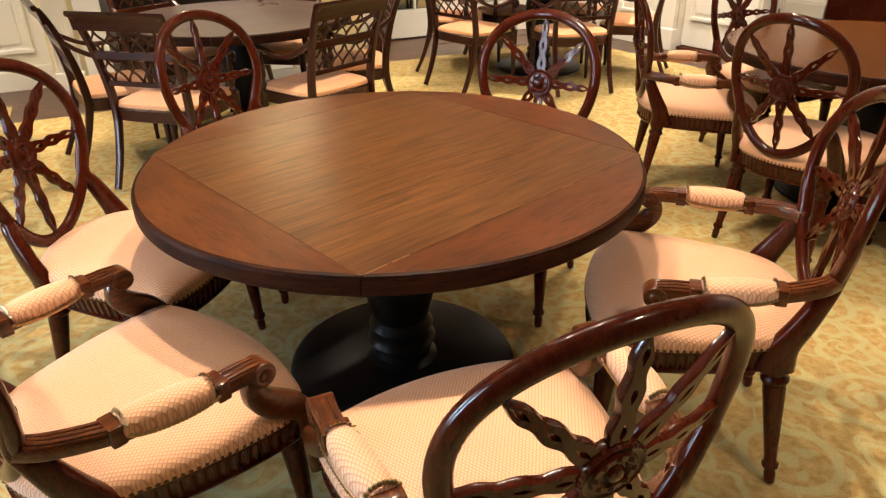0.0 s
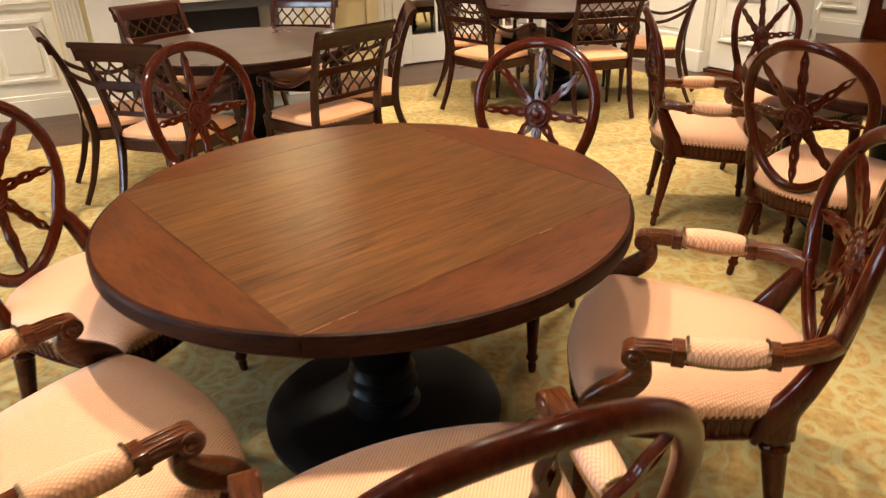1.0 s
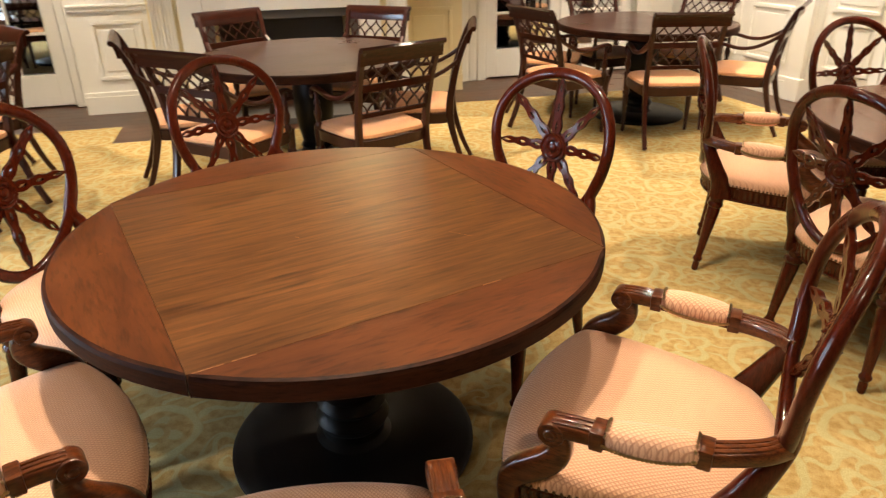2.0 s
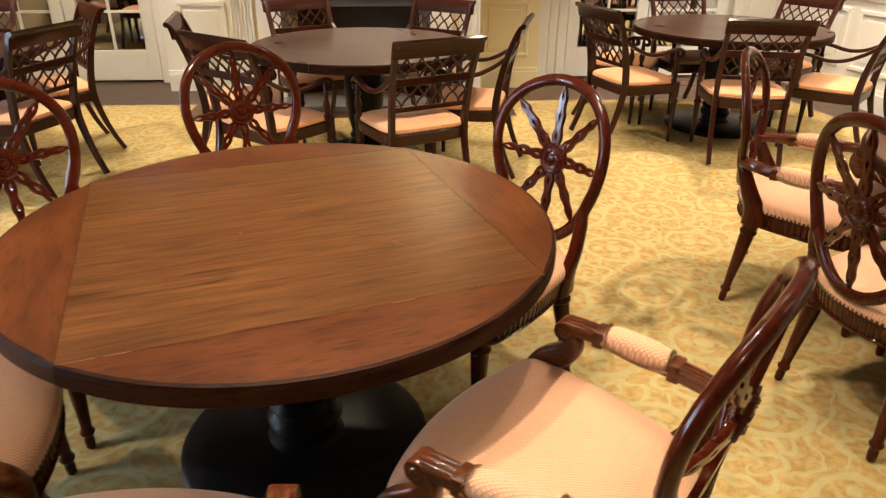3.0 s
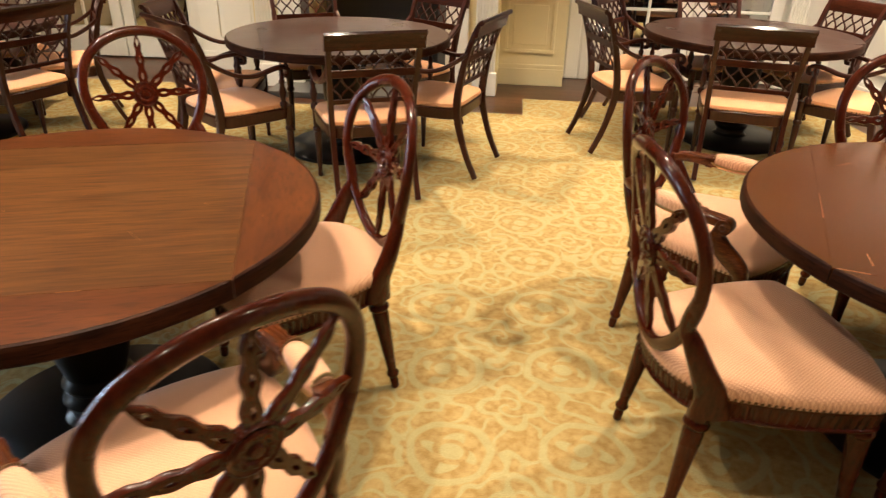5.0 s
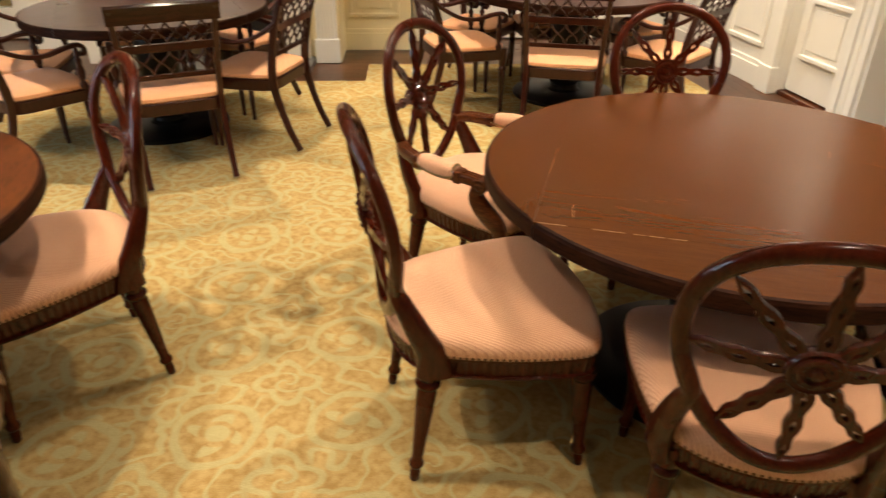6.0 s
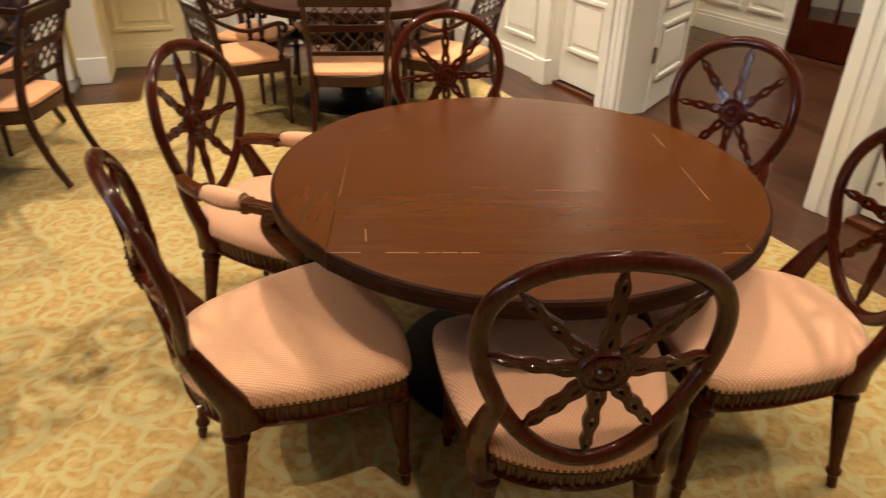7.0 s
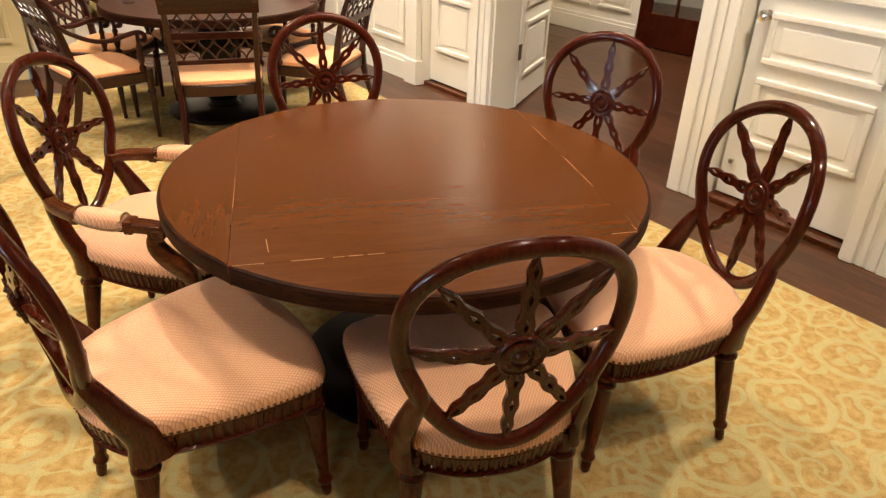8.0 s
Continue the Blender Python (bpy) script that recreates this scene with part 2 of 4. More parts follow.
def lathe(bm, profile, segs=16, m=None):
    """profile: (radius, height) pairs, turned round z and capped."""
    rings = []
    for r, z in profile:
        rings.append([bm.verts.new((r * math.cos(2 * math.pi * k / segs), r * math.sin(2 * math.pi * k / segs), z)) for k in range(segs)])
    for a, b in zip(rings, rings[1:]):
        for k in range(segs):
            bm.faces.new((a[k], a[(k + 1) % segs], b[(k + 1) % segs], b[k]))
    bm.faces.new(rings[0])
    bm.faces.new(rings[-1])
    if m is not None:
        for v in (v for r in rings for v in r):
            v.co = m @ v.co
    return bm


def smooth_path(pts, steps=4):
    """Catmull-Rom through the points."""
    p = [Vector(q) for q in pts]
    p = [2 * p[0] - p[1]] + p + [2 * p[-1] - p[-2]]
    out = []
    for i in range(1, len(p) - 2):
        for k in range(steps):
            t = k / steps
            out.append(0.5 * (2 * p[i] + (p[i + 1] - p[i - 1]) * t + (2 * p[i - 1] - 5 * p[i] + 4 * p[i + 1] - p[i + 2]) * t * t
                              + (3 * p[i] - p[i - 1] - 3 * p[i + 1] + p[i + 2]) * t ** 3))
    return out + [p[-2]]


def sweep(bm, pts, size, side=(1, 0, 0), segs=10, closed=False, power=0.8):
    """A rounded bar along pts. size(i, count) gives its half width along side and half depth; side is kept square to the path."""
    n = len(pts)
    rings = []
    for i, q in enumerate(pts):
        a = pts[(i - 1) % n] if closed or i else pts[0]
        b = pts[(i + 1) % n] if closed or i < n - 1 else pts[-1]
        t = (b - a).normalized()
        s = side(i) if callable(side) else Vector(side)
        s = (s - t * s.dot(t)).normalized()
        d = t.cross(s)
        w, h = size(i, n)
        ring = []
        for k in range(segs):
            c, e = math.cos(2 * math.pi * k / segs), math.sin(2 * math.pi * k / segs)
            ring.append(bm.verts.new(q + s * w * math.copysign(abs(c) ** power, c) + d * h * math.copysign(abs(e) ** power, e)))
        rings.append(ring)
    for i in range(n if closed else n - 1):
        a, b = rings[i], rings[(i + 1) % n]
        for k in range(segs):
            bm.faces.new((a[k], a[(k + 1) % segs], b[(k + 1) % segs], b[k]))
    if not closed:
        bm.faces.new(rings[0])
        bm.faces.new(rings[-1])
    return bm


def prism(bm, outline, z0, z1):
    lo = [bm.verts.new((x, y, z0)) for x, y in outline]
    hi = [bm.verts.new((x, y, z1)) for x, y in outline]
    bm.faces.new(lo[::-1])
    bm.faces.new(hi)
    for k in range(len(lo)):
        j = (k + 1) % len(lo)
        bm.faces.new((lo[k], lo[j], hi[j], hi[k]))
    return bm

# ---------- the room ----------
def on(frame_m, name, bm, material, label="", category="", kind="structure", parent=None, smooth=False):
    ob = part(name, bm, material, parent, "", smooth)
    if parent is None:
        ob.matrix_world = frame_m
        tagged(ob, label, category, "", kind)
    return ob


def room_xy(frame_m, s, y):
    v = frame_m @ Vector((s, y, 0))
    return v.x, v.y


def corner_of():
    """Where the fireplace wall's line meets the side wall's line."""
    a, u = FIRE.translation, FIRE.to_3x3() @ Vector((1, 0, 0))
    b, v = SIDE.translation, SIDE.to_3x3() @ Vector((1, 0, 0))
    k = ((b.x - a.x) * v.y - (b.y - a.y) * v.x) / (u.x * v.y - u.y * v.x)
    w = a + u * k
    return k, (SIDE.inverted() @ w).x


FC, SC = corner_of()
F_END, S_END = -7.6, 7.4

# wood floor under the whole room and the hall
bm = bmesh.new()
box(bm, -11, 11, -7, 14, -0.06, -0.004)
floor_ob = on(Matrix.Identity(4), "floor", bm, PLANK, "dark brown polished timber floor", "floor")

# carpet with a notch round the hearth
A = [room_xy(FIRE, F_END + 0.4, -0.55), room_xy(FIRE, -3.08, -0.55), room_xy(FIRE, -3.08, -1.05), room_xy(FIRE, -0.36, -1.05), room_xy(FIRE, -0.36, -0.55)]
ku = FIRE.to_3x3() @ Vector((1, 0, 0))
e0 = Vector((*A[-1], 0))
inv = SIDE.inverted()
p0, d0 = inv @ e0, inv.to_3x3() @ ku
hitp = e0 + ku * ((-0.46 - p0.y) / d0.y)
A += [(hitp.x, hitp.y), room_xy(SIDE, S_END - 0.4, -0.46), room_xy(SIDE, S_END - 0.4, -8.2), room_xy(FIRE, F_END + 0.4, -7.4)]
bm = prism(bmesh.new(), A, -0.0135, 0.004)
on(Matrix.Identity(4), "carpet", bm, CARPET, "gold and sage carpet woven with rings, petals and scrolls", "carpet")


def panel_frame(bm, x0, x1, z0, z1, y, w=0.035, out=0.016):
    """A raised picture-frame moulding on a wall face at y (the room lies towards -y)."""
    for a, b, c, d in ((x0, x1, z0, z0 + w), (x0, x1, z1 - w, z1), (x0, x0 + w, z0 + w, z1 - w), (x1 - w, x1, z0 + w, z1 - w)):
        box(bm, a, b, y - out, y + 0.004, c, d, 0.006)
    return bm


def skirting(name, frame_m, x0, x1, y, h=0.19, out=0.022, label="white painted tall baseboard"):
    bm = bmesh.new()
    box(bm, x0, x1, y - out, y, 0, h - 0.035)
    box(bm, x0, x1, y - out * 0.55, y, h - 0.035, h, 0.006)
    return on(frame_m, name, bm, WHITE, label, "baseboard")


def wainscot(name, frame_m, x0, x1, y, panels, label, thick=0.12, upper=None):
    """A wall with painted dado, chair rail, raised panels and baseboard."""
    bm = box(bmesh.new(), x0, x1, y, y + thick, 0, CEIL)
    wall = on(frame_m, name, bm, WHITE if upper is None else upper, label, "wall")
    for a, b in panels:
        bm = panel_frame(bmesh.new(), a, b, 0.29, 0.79, y)
        box(bm, a + 0.075, b - 0.075, y - 0.008, y + 0.004, 0.365, 0.715, 0.006)
        part("wall_panel", bm, WHITE if upper is None else upper, wall)
    bm = bmesh.new()
    box(bm, x0, x1, y - 0.03, y, 0.90, 0.925, 0.008)
    box(bm, x0, x1, y - 0.018, y, 0.865, 0.90, 0.005)
    part("chair_rail", bm, WHITE if upper is None else upper, wall)
    bm = bmesh.new()
    box(bm, x0, x1, y - 0.024, y, 0, 0.15)
    box(bm, x0, x1, y - 0.013, y, 0.15, 0.19, 0.006)
    part("baseboard", bm, WHITE if upper is None else upper, wall)
    return wall


def fluted(name, frame_m, x0, x1, y, label, parts_above=0.0, flutes=6, depth=0.03):
    """A fluted pilaster on its plinth."""
    ob = thing(name, frame_m, label, "pilaster", "", "structure")
    bm = bmesh.new()
    box(bm, x0, x1, y - depth * 0.6, y, parts_above, CEIL - 0.02)
    w = (x1 - x0) / (flutes + 0.5)
    for k in range(flutes + 1):
        a = x0 + k * w
        box(bm, a, min(x1, a + w * 0.5), y - depth, y - depth * 0.55, parts_above, CEIL - 0.02, 0.003)
    part("shaft", bm, WHITE, ob)
    bm = bmesh.new()
    box(bm, x0 - 0.015, x1 + 0.015, y - depth - 0.015, y, 0, max(0.2, parts_above), 0.006)
    part("plinth", bm, WHITE, ob)
    return ob


def panelled_door(name, frame_m, width, height, label, panels, knob_side=1, group=""):
    """A leaf hinged at x = 0 that runs to x = width; its face towards -y."""
    ob = thing(name, frame_m, label, "door", group, "structure")
    bm = box(bmesh.new(), 0, width, 0, 0.045, 0.012, height, 0.003)
    part("leaf", bm, WHITE, ob)
    for z0, z1 in panels:
        bm = bmesh.new()
        panel_frame(bm, 0.085, width - 0.085, z0, z1, 0.0, 0.032, 0.018)
        box(bm, 0.15, width - 0.15, -0.007, 0.004, z0 + 0.065, z1 - 0.065, 0.006)
        part("door_panel", bm, WHITE, ob)
    x = width - 0.06 if knob_side > 0 else 0.06
    bm = lathe(bmesh.new(), [(0.026, 0), (0.026, 0.006), (0.010, 0.010), (0.010, 0.03), (0.022, 0.038), (0.029, 0.052), (0.024, 0.066), (0.008, 0.072)], 14,
               Matrix.Translation((x, 0, 0.97)) @ Matrix.Rotation(radians(90), 4, "X"))
    part("door_knob", bm, CHROME, ob, "round satin nickel knob", True)
    bm = lathe(bmesh.new(), [(0.009, 0), (0.009, 0.02), (0.014, 0.03), (0.006, 0.04)], 10,
               Matrix.Translation((x, 0, 0.21)) @ Matrix.Rotation(radians(90), 4, "X"))
    part("door_stop", bm, CHROME, ob, "", True)
    return ob


def casing(name, frame_m, x0, x1, y, label="white moulded door casing", depth=0.10):
    """Upright moulded trim, stepped in section."""
    bm = bmesh.new()
    w = x1 - x0
    box(bm, x0, x1, y - 0.012, y + depth, 0, 2.25)
    box(bm, x0 + w * 0.05, x0 + w * 0.40, y - 0.030, y - 0.010, 0, 2.25, 0.006)
    box(bm, x0 + w * 0.46, x0 + w * 0.66, y - 0.022, y - 0.010, 0, 2.25, 0.006)
    box(bm, x0 + w * 0.72, x0 + w * 0.98, y - 0.026, y - 0.010, 0, 2.25, 0.006)
    return on(frame_m, name, bm, WHITE, label, "trim")


def french_door(name, frame_m, x0, width, y, rows=5, cols=2):
    """A white glazed leaf with muntins and dark, mirroring panes."""
    ob = thing(name, frame_m @ Matrix.Translation((x0, y, 0)), "white french door leaf with dark reflecting panes", "door", "french doors", "structure")
    st, bot, top = 0.11, 0.30, 2.2
    bm = bmesh.new()
    box(bm, 0, st, 0, 0.045, 0.015, top, 0.004)
    box(bm, width - st, width, 0, 0.045, 0.015, top, 0.004)
    box(bm, st, width - st, 0, 0.045, 0.015, bot, 0.004)
    box(bm, st, width - st, 0, 0.045, top - 0.12, top, 0.004)
    part("door_frame", bm, WHITE, ob)
    pw, ph = (width - 2 * st) / cols, (top - 0.12 - bot) / rows
    for c in range(1, cols):
        part("muntin", box(bmesh.new(), st + c * pw - 0.013, st + c * pw + 0.013, 0.004, 0.04, bot, top - 0.12, 0.004), WHITE, ob)
    for r in range(1, rows):
        part("muntin", box(bmesh.new(), st, width - st, 0.006, 0.038, bot + r * ph - 0.013, bot + r * ph + 0.013, 0.004), WHITE, ob)
    for c in range(cols):
        for r in range(rows):
            part("pane", box(bmesh.new(), st + c * pw + 0.012, st + (c + 1) * pw - 0.012, 0.018, 0.024, bot + r * ph + 0.012, bot + (r + 1) * ph - 0.012), MIRROR, ob)
    return ob


# fireplace wall: alcove, chimney breast, alcove, doors either side
# East alcove's yellow paints in its warm light; the west one stays white.
wainscot("wall_alcove_east", FIRE, -0.62, 0.0, 0.0, [(-0.56, -0.10)], "panelled alcove wall beside the chimney breast, pale yellow with warm light", 0.5, CREAM)
wainscot("wall_alcove_west", FIRE, -3.44, -2.72, 0.0, [(-3.28, -2.86)], "white panelled wall beside the chimney breast", 0.5)
bm = bmesh.new()
BR0, BR1, OP0, OP1, OPZ = -2.74, -0.60, -2.24, -1.12, 0.80
box(bm, BR0, OP0, -0.45, 0.3, 0, CEIL)
box(bm, OP1, BR1, -0.45, 0.3, 0, CEIL)
box(bm, OP0, OP1, -0.45, 0.3, OPZ, CEIL)
breast = on(FIRE, "chimney_breast", bm, CREAM, "pale yellow chimney breast with a black firebox", "wall")
bm = bmesh.new()
box(bm, OP0, OP1, 0.12, 0.28, 0.0, OPZ)
part("firebox", bm, SOOT, breast)
fp = thing("fireplace_surround", FIRE, "white fireplace surround with a dark slate slip", "fireplace", "", "structure")
bm = bmesh.new()
box(bm, OP0 - 0.26, OP0 - 0.07, -0.52, -0.452, 0.0, 1.25, 0.006)
box(bm, OP1 + 0.07, OP1 + 0.26, -0.52, -0.452, 0.0, 1.25, 0.006)
box(bm, OP0 - 0.07, OP1 + 0.07, -0.51, -0.452, OPZ + 0.07, 1.25, 0.006)
part("mantel_frame", bm, WHITE, fp)
bm = bmesh.new()
box(bm, OP0 - 0.07, OP0, -0.475, -0.455, 0.0, OPZ + 0.07)
box(bm, OP1, OP1 + 0.07, -0.475, -0.455, 0.0, OPZ + 0.07)
box(bm, OP0, OP1, -0.475, -0.455, OPZ, OPZ + 0.07)
part("slip", bm, SLATE, fp)
part("mantel_shelf", box(bmesh.new(), OP0 - 0.34, OP1 + 0.34, -0.62, -0.452, 1.25, 1.30, 0.01), WHITE, fp)
part("hearth", box(bmesh.new(), OP0 - 0.3, OP1 + 0.3, -0.86, -0.452, -0.004, 0.05, 0.006), SLATE, fp)
fluted("pilaster", FIRE, BR0 + 0.02, BR0 + 0.2, -0.452, "white fluted pilaster on the chimney breast")
fluted("pilaster", FIRE, BR1 - 0.2, BR1 - 0.02, -0.452, "white fluted pilaster on the chimney breast")
for side, x0, x1 in (("east", 0.0, FC + 0.3), ("west", F_END, -3.44)):
    bm = box(bmesh.new(), x0, x1, 0.46, 0.60, 0, CEIL)
    on(FIRE, "wall_doors_" + side, bm, WHITE, "white wall behind the french doors", "wall")
casing("trim_east", FIRE, 0.02, 0.35, 0.36)
french_door("french_door", FIRE, 0.37, 0.80, 0.40)
french_door("french_door", FIRE, 1.18, 0.80, 0.40)
fluted("pilaster", FIRE, 2.00, 2.16, 0.32, "white fluted pilaster beside the french doors")
casing("trim_west", FIRE, -3.61, -3.44, 0.36)
french_door("french_door", FIRE, -4.43, 0.80, 0.40)
french_door("french_door", FIRE, -5.25, 0.80, 0.40)
fluted("pilaster", FIRE, -5.48, -5.31, 0.32, "white fluted pilaster beside the french doors")

# side wall: panels, cupboard door, wide opening to the hall, closed door
wainscot("wall_side_panel", SIDE, SC - 0.5, 0.0, 0.0, [(-1.24, -0.72), (-0.60, -0.10)], "cream white panelled dado wall")
fluted("pilaster", SIDE, 0.0, 0.14, 0.0, "plain white pilaster", 0.0, 0, 0.05)
bm = bmesh.new()
box(bm, 0.14, 0.78, 0.14, 0.30, 0, CEIL)
box(bm, 0.002, 0.148, 0.002, 0.138, 0, CEIL)
box(bm, 0.78, 1.02, 0.0, 0.14, 0, CEIL)
box(bm, 0.14, 0.78, 0.0, 0.14, 2.1, CEIL)
on(SIDE, "wall_side_cupboard", bm, WHITE, "white wall round a panelled door", "wall")
panelled_door("door_1", SIDE @ Matrix.Translation((0.15, 0.085, 0.03)), 0.62, 2.04, "closed white panelled door above a timber sill", [(0.26, 0.68), (0.75, 1.1), (1.2, 1.9)])
on(SIDE, "door_sill_1", box(bmesh.new(), 0.14, 0.78, 0.03, 0.14, -0.006, 0.03, 0.006), MAHOGANY_LIGHT, "red brown timber door sill", "sill")
casing("casing_1", SIDE, 0.77, 1.0, 0.0)
casing("casing_2", SIDE, 2.62, 2.84, 0.0)
bm = bmesh.new()
box(bm, 0.985, 1.02, 0.14, 0.26, 0, CEIL)
box(bm, 2.60, 2.84, 0.10, 0.26, 0, CEIL)
box(bm, 1.02, 2.60, 0.0, 0.26, 2.25, CEIL)
on(SIDE, "wall_side_opening", bm, WHITE, "white lining of the wide hall opening", "wall")
leaf = panelled_door("door_2", SIDE @ pose(1.03, 0.25, 0, 0, 0, 119), 0.74, 2.1, "white panelled door leaf standing open into the hall", [(0.22, 0.62), (0.72, 1.1), (1.2, 1.95)])
for z in (0.36, 1.5):
    bm = box(bmesh.new(), -0.03, 0.03, -0.006, 0.002, z, z + 0.11, 0.002)
    lathe(bm, [(0.008, z), (0.008, z + 0.11)], 10)
    part("hinge", bm, NAIL, leaf, "dark bronze butt hinge")
bm = bmesh.new()
box(bm, 2.84, 3.64, 0.16, 0.30, 0, CEIL)
box(bm, 2.84, 3.64, 0.0, 0.16, 2.1, CEIL)
on(SIDE, "wall_side_door", bm, WHITE, "white wall round a closed door", "wall")
panelled_door("door_3", SIDE @ Matrix.Translation((2.86, 0.10, 0.03)), 0.76, 2.04, "closed white four panelled door", [(0.32, 0.67), (0.74, 0.99), (1.08, 1.42), (1.50, 1.92)], -1)
on(SIDE, "door_sill_2", box(bmesh.new(), 2.84, 3.64, 0.02, 0.16, -0.006, 0.03, 0.006), MAHOGANY_LIGHT, "red brown timber door sill", "sill")
casing("casing_3", SIDE, 3.62, 3.80, 0.0)
wainscot("wall_side_far", SIDE, 3.80, S_END, 0.0, [(3.95, 4.9), (5.05, 6.0), (6.15, 7.1)], "cream white panelled dado wall")

# hall behind the opening
wainscot("wall_hall", SIDE @ Matrix.Translation((0, 2.85, 0)), -1.2, 0.05, 0.0, [(-1.1, -0.62), (-0.52, -0.06)], "white panelled hall wall")
bm = bmesh.new()
box(bm, -1.32, -1.2, 0.30, 2.97, 0, CEIL)
box(bm, 0.05, 6.0, 3.6, 3.75, 0, CEIL)
box(bm, 5.0, 5.12, 0.30, 3.6, 0, CEIL)
box(bm, 0.0, 0.05, 2.97, 3.6, 0, CEIL)
on(SIDE, "wall_hall_sides", bm, CREAM, "pale yellow hall walls", "wall")
gd = thing("glazed_door", SIDE @ pose(0.08, 2.80, 0, 0, 0, 6), "dark mahogany glazed door standing in the hall", "door", "", "structure")
bm = bmesh.new()
box(bm, 0, 0.13, 0, 0.05, 0.01, 2.1, 0.004)
box(bm, 0.70, 0.83, 0, 0.05, 0.01, 2.1, 0.004)
box(bm, 0.13, 0.70, 0, 0.05, 0.01, 0.34, 0.004)
box(bm, 0.13, 0.70, 0, 0.05, 1.98, 2.1, 0.004)
part("door_frame", bm, MAHOGANY, gd)
part("muntin", box(bmesh.new(), 0.40, 0.43, 0.008, 0.042, 0.34, 1.98, 0.003), MAHOGANY, gd)
for a, b in ((0.13, 0.40), (0.43, 0.70)):
    part("pane", box(bmesh.new(), a, b, 0.02, 0.026, 0.34, 1.98), MIRROR, gd)

# walls behind the camera, with the windows that give the cool light
back_len0, back_len1 = SC - 0.2, S_END
WD = -8.4
bm = bmesh.new()
WINS = [(1.2, 1.95), (2.9, 3.65)]
xs = [back_len0 - 4] + [v for w in WINS for v in w] + [back_len1 + 0.2]
for a, b in zip(xs[0::2], xs[1::2]):
    box(bm, a, b, WD - 0.15, WD, 0, CEIL)
for a, b in WINS:
    box(bm, a, b, WD - 0.15, WD, 0, 0.12)
    box(bm, a, b, WD - 0.15, WD, 2.4, CEIL)
on(SIDE, "wall_windows", bm, TAN, "unseen wall with tall windows, toned tan to dull reflections", "wall")
for k, (a, b) in enumerate(WINS):
    wob = thing("window_%d" % (k + 1), SIDE @ Matrix.Translation((a, WD - 0.10, 0.12)), "tall white sash window", "window", "", "structure")
    bm = bmesh.new()
    w = b - a
    for x0, x1, z0, z1 in ((0, 0.06, 0, 2.28), (w - 0.06, w, 0, 2.28), (0.06, w - 0.06, 0, 0.10), (0.06, w - 0.06, 2.2, 2.28), (w / 2 - 0.04, w / 2 + 0.04, 0.10, 2.2), (0.06, w / 2 - 0.04, 1.1, 1.14), (w / 2 + 0.04, w - 0.06, 1.1, 1.14)):
        box(bm, x0, x1, 0, 0.05, z0, z1)
    part("window_frame", bm, WHITE, wob)
    la = bpy.data.lights.new("window_light", "AREA")
    la.shape, la.size, la.size_y, la.energy, la.color = "RECTANGLE", w - 0.1, 2.2, WIN_W * w / 1.4, COOL
    lo = new("window_light", la)
    lo.matrix_world = SIDE @ pose(a + w / 2, WD - 0.16, 1.26, 90, 0, 0)
bm = box(bmesh.new(), S_END, S_END + 0.15, WD, 0.2, 0, CEIL)
on(SIDE, "wall_end", bm, TAN, "unseen end wall, toned tan to dull reflections", "wall")
WEST = [(-5.9, -3.8, 2.5), (-3.1, -1.1, 4.2)]
bm = bmesh.new()
ys = [-9.0] + [v for a, b, k in WEST for v in (a, b)] + [0.6]
for a, b in zip(ys[0::2], ys[1::2]):
    box(bm, F_END - 0.15, F_END, a, b, 0, CEIL)
for a, b, k in WEST:
    box(bm, F_END - 0.15, F_END, a, b, 0, 0.12)
    box(bm, F_END - 0.15, F_END, a, b, 2.4, CEIL)
on(FIRE, "wall_west", bm, TAN, "unseen end wall with two broad windows, toned tan to dull reflections", "wall")
for i, (a, b, k) in enumerate(WEST):
    wob = thing("window_%d" % (i + 3), FIRE @ Matrix.Translation((F_END - 0.1, a, 0.12)), "broad white window in the end wall", "window", "", "structure")
    bm = bmesh.new()
    w = b - a
    for y0, y1, z0, z1 in ((0, 0.06, 0, 2.28), (w - 0.06, w, 0, 2.28), (0.06, w - 0.06, 0, 0.10), (0.06, w - 0.06, 2.2, 2.28), (w / 2 - 0.04, w / 2 + 0.04, 0.10, 2.2)):
        box(bm, 0, 0.05, y0, y1, z0, z1)
    part("window_frame", bm, WHITE, wob)
    la = bpy.data.lights.new("window_light", "AREA")
    la.shape, la.size, la.size_y, la.energy, la.color = "RECTANGLE", w - 0.1, 2.2, WIN_W * k, COOL
    new("window_light", la).matrix_world = FIRE @ pose(F_END - 0.16, (a + b) / 2, 1.26, 90, 0, -90)
# The ceiling stays out of view; its dark tone limits bounce and polish reflections.
bm = box(bmesh.new(), -12, 12, -8, 15, CEIL, CEIL + 0.1)
on(Matrix.Identity(4), "ceiling", bm, CEILING, "unseen ceiling with small downlights, toned dark to cut bounce", "ceiling")


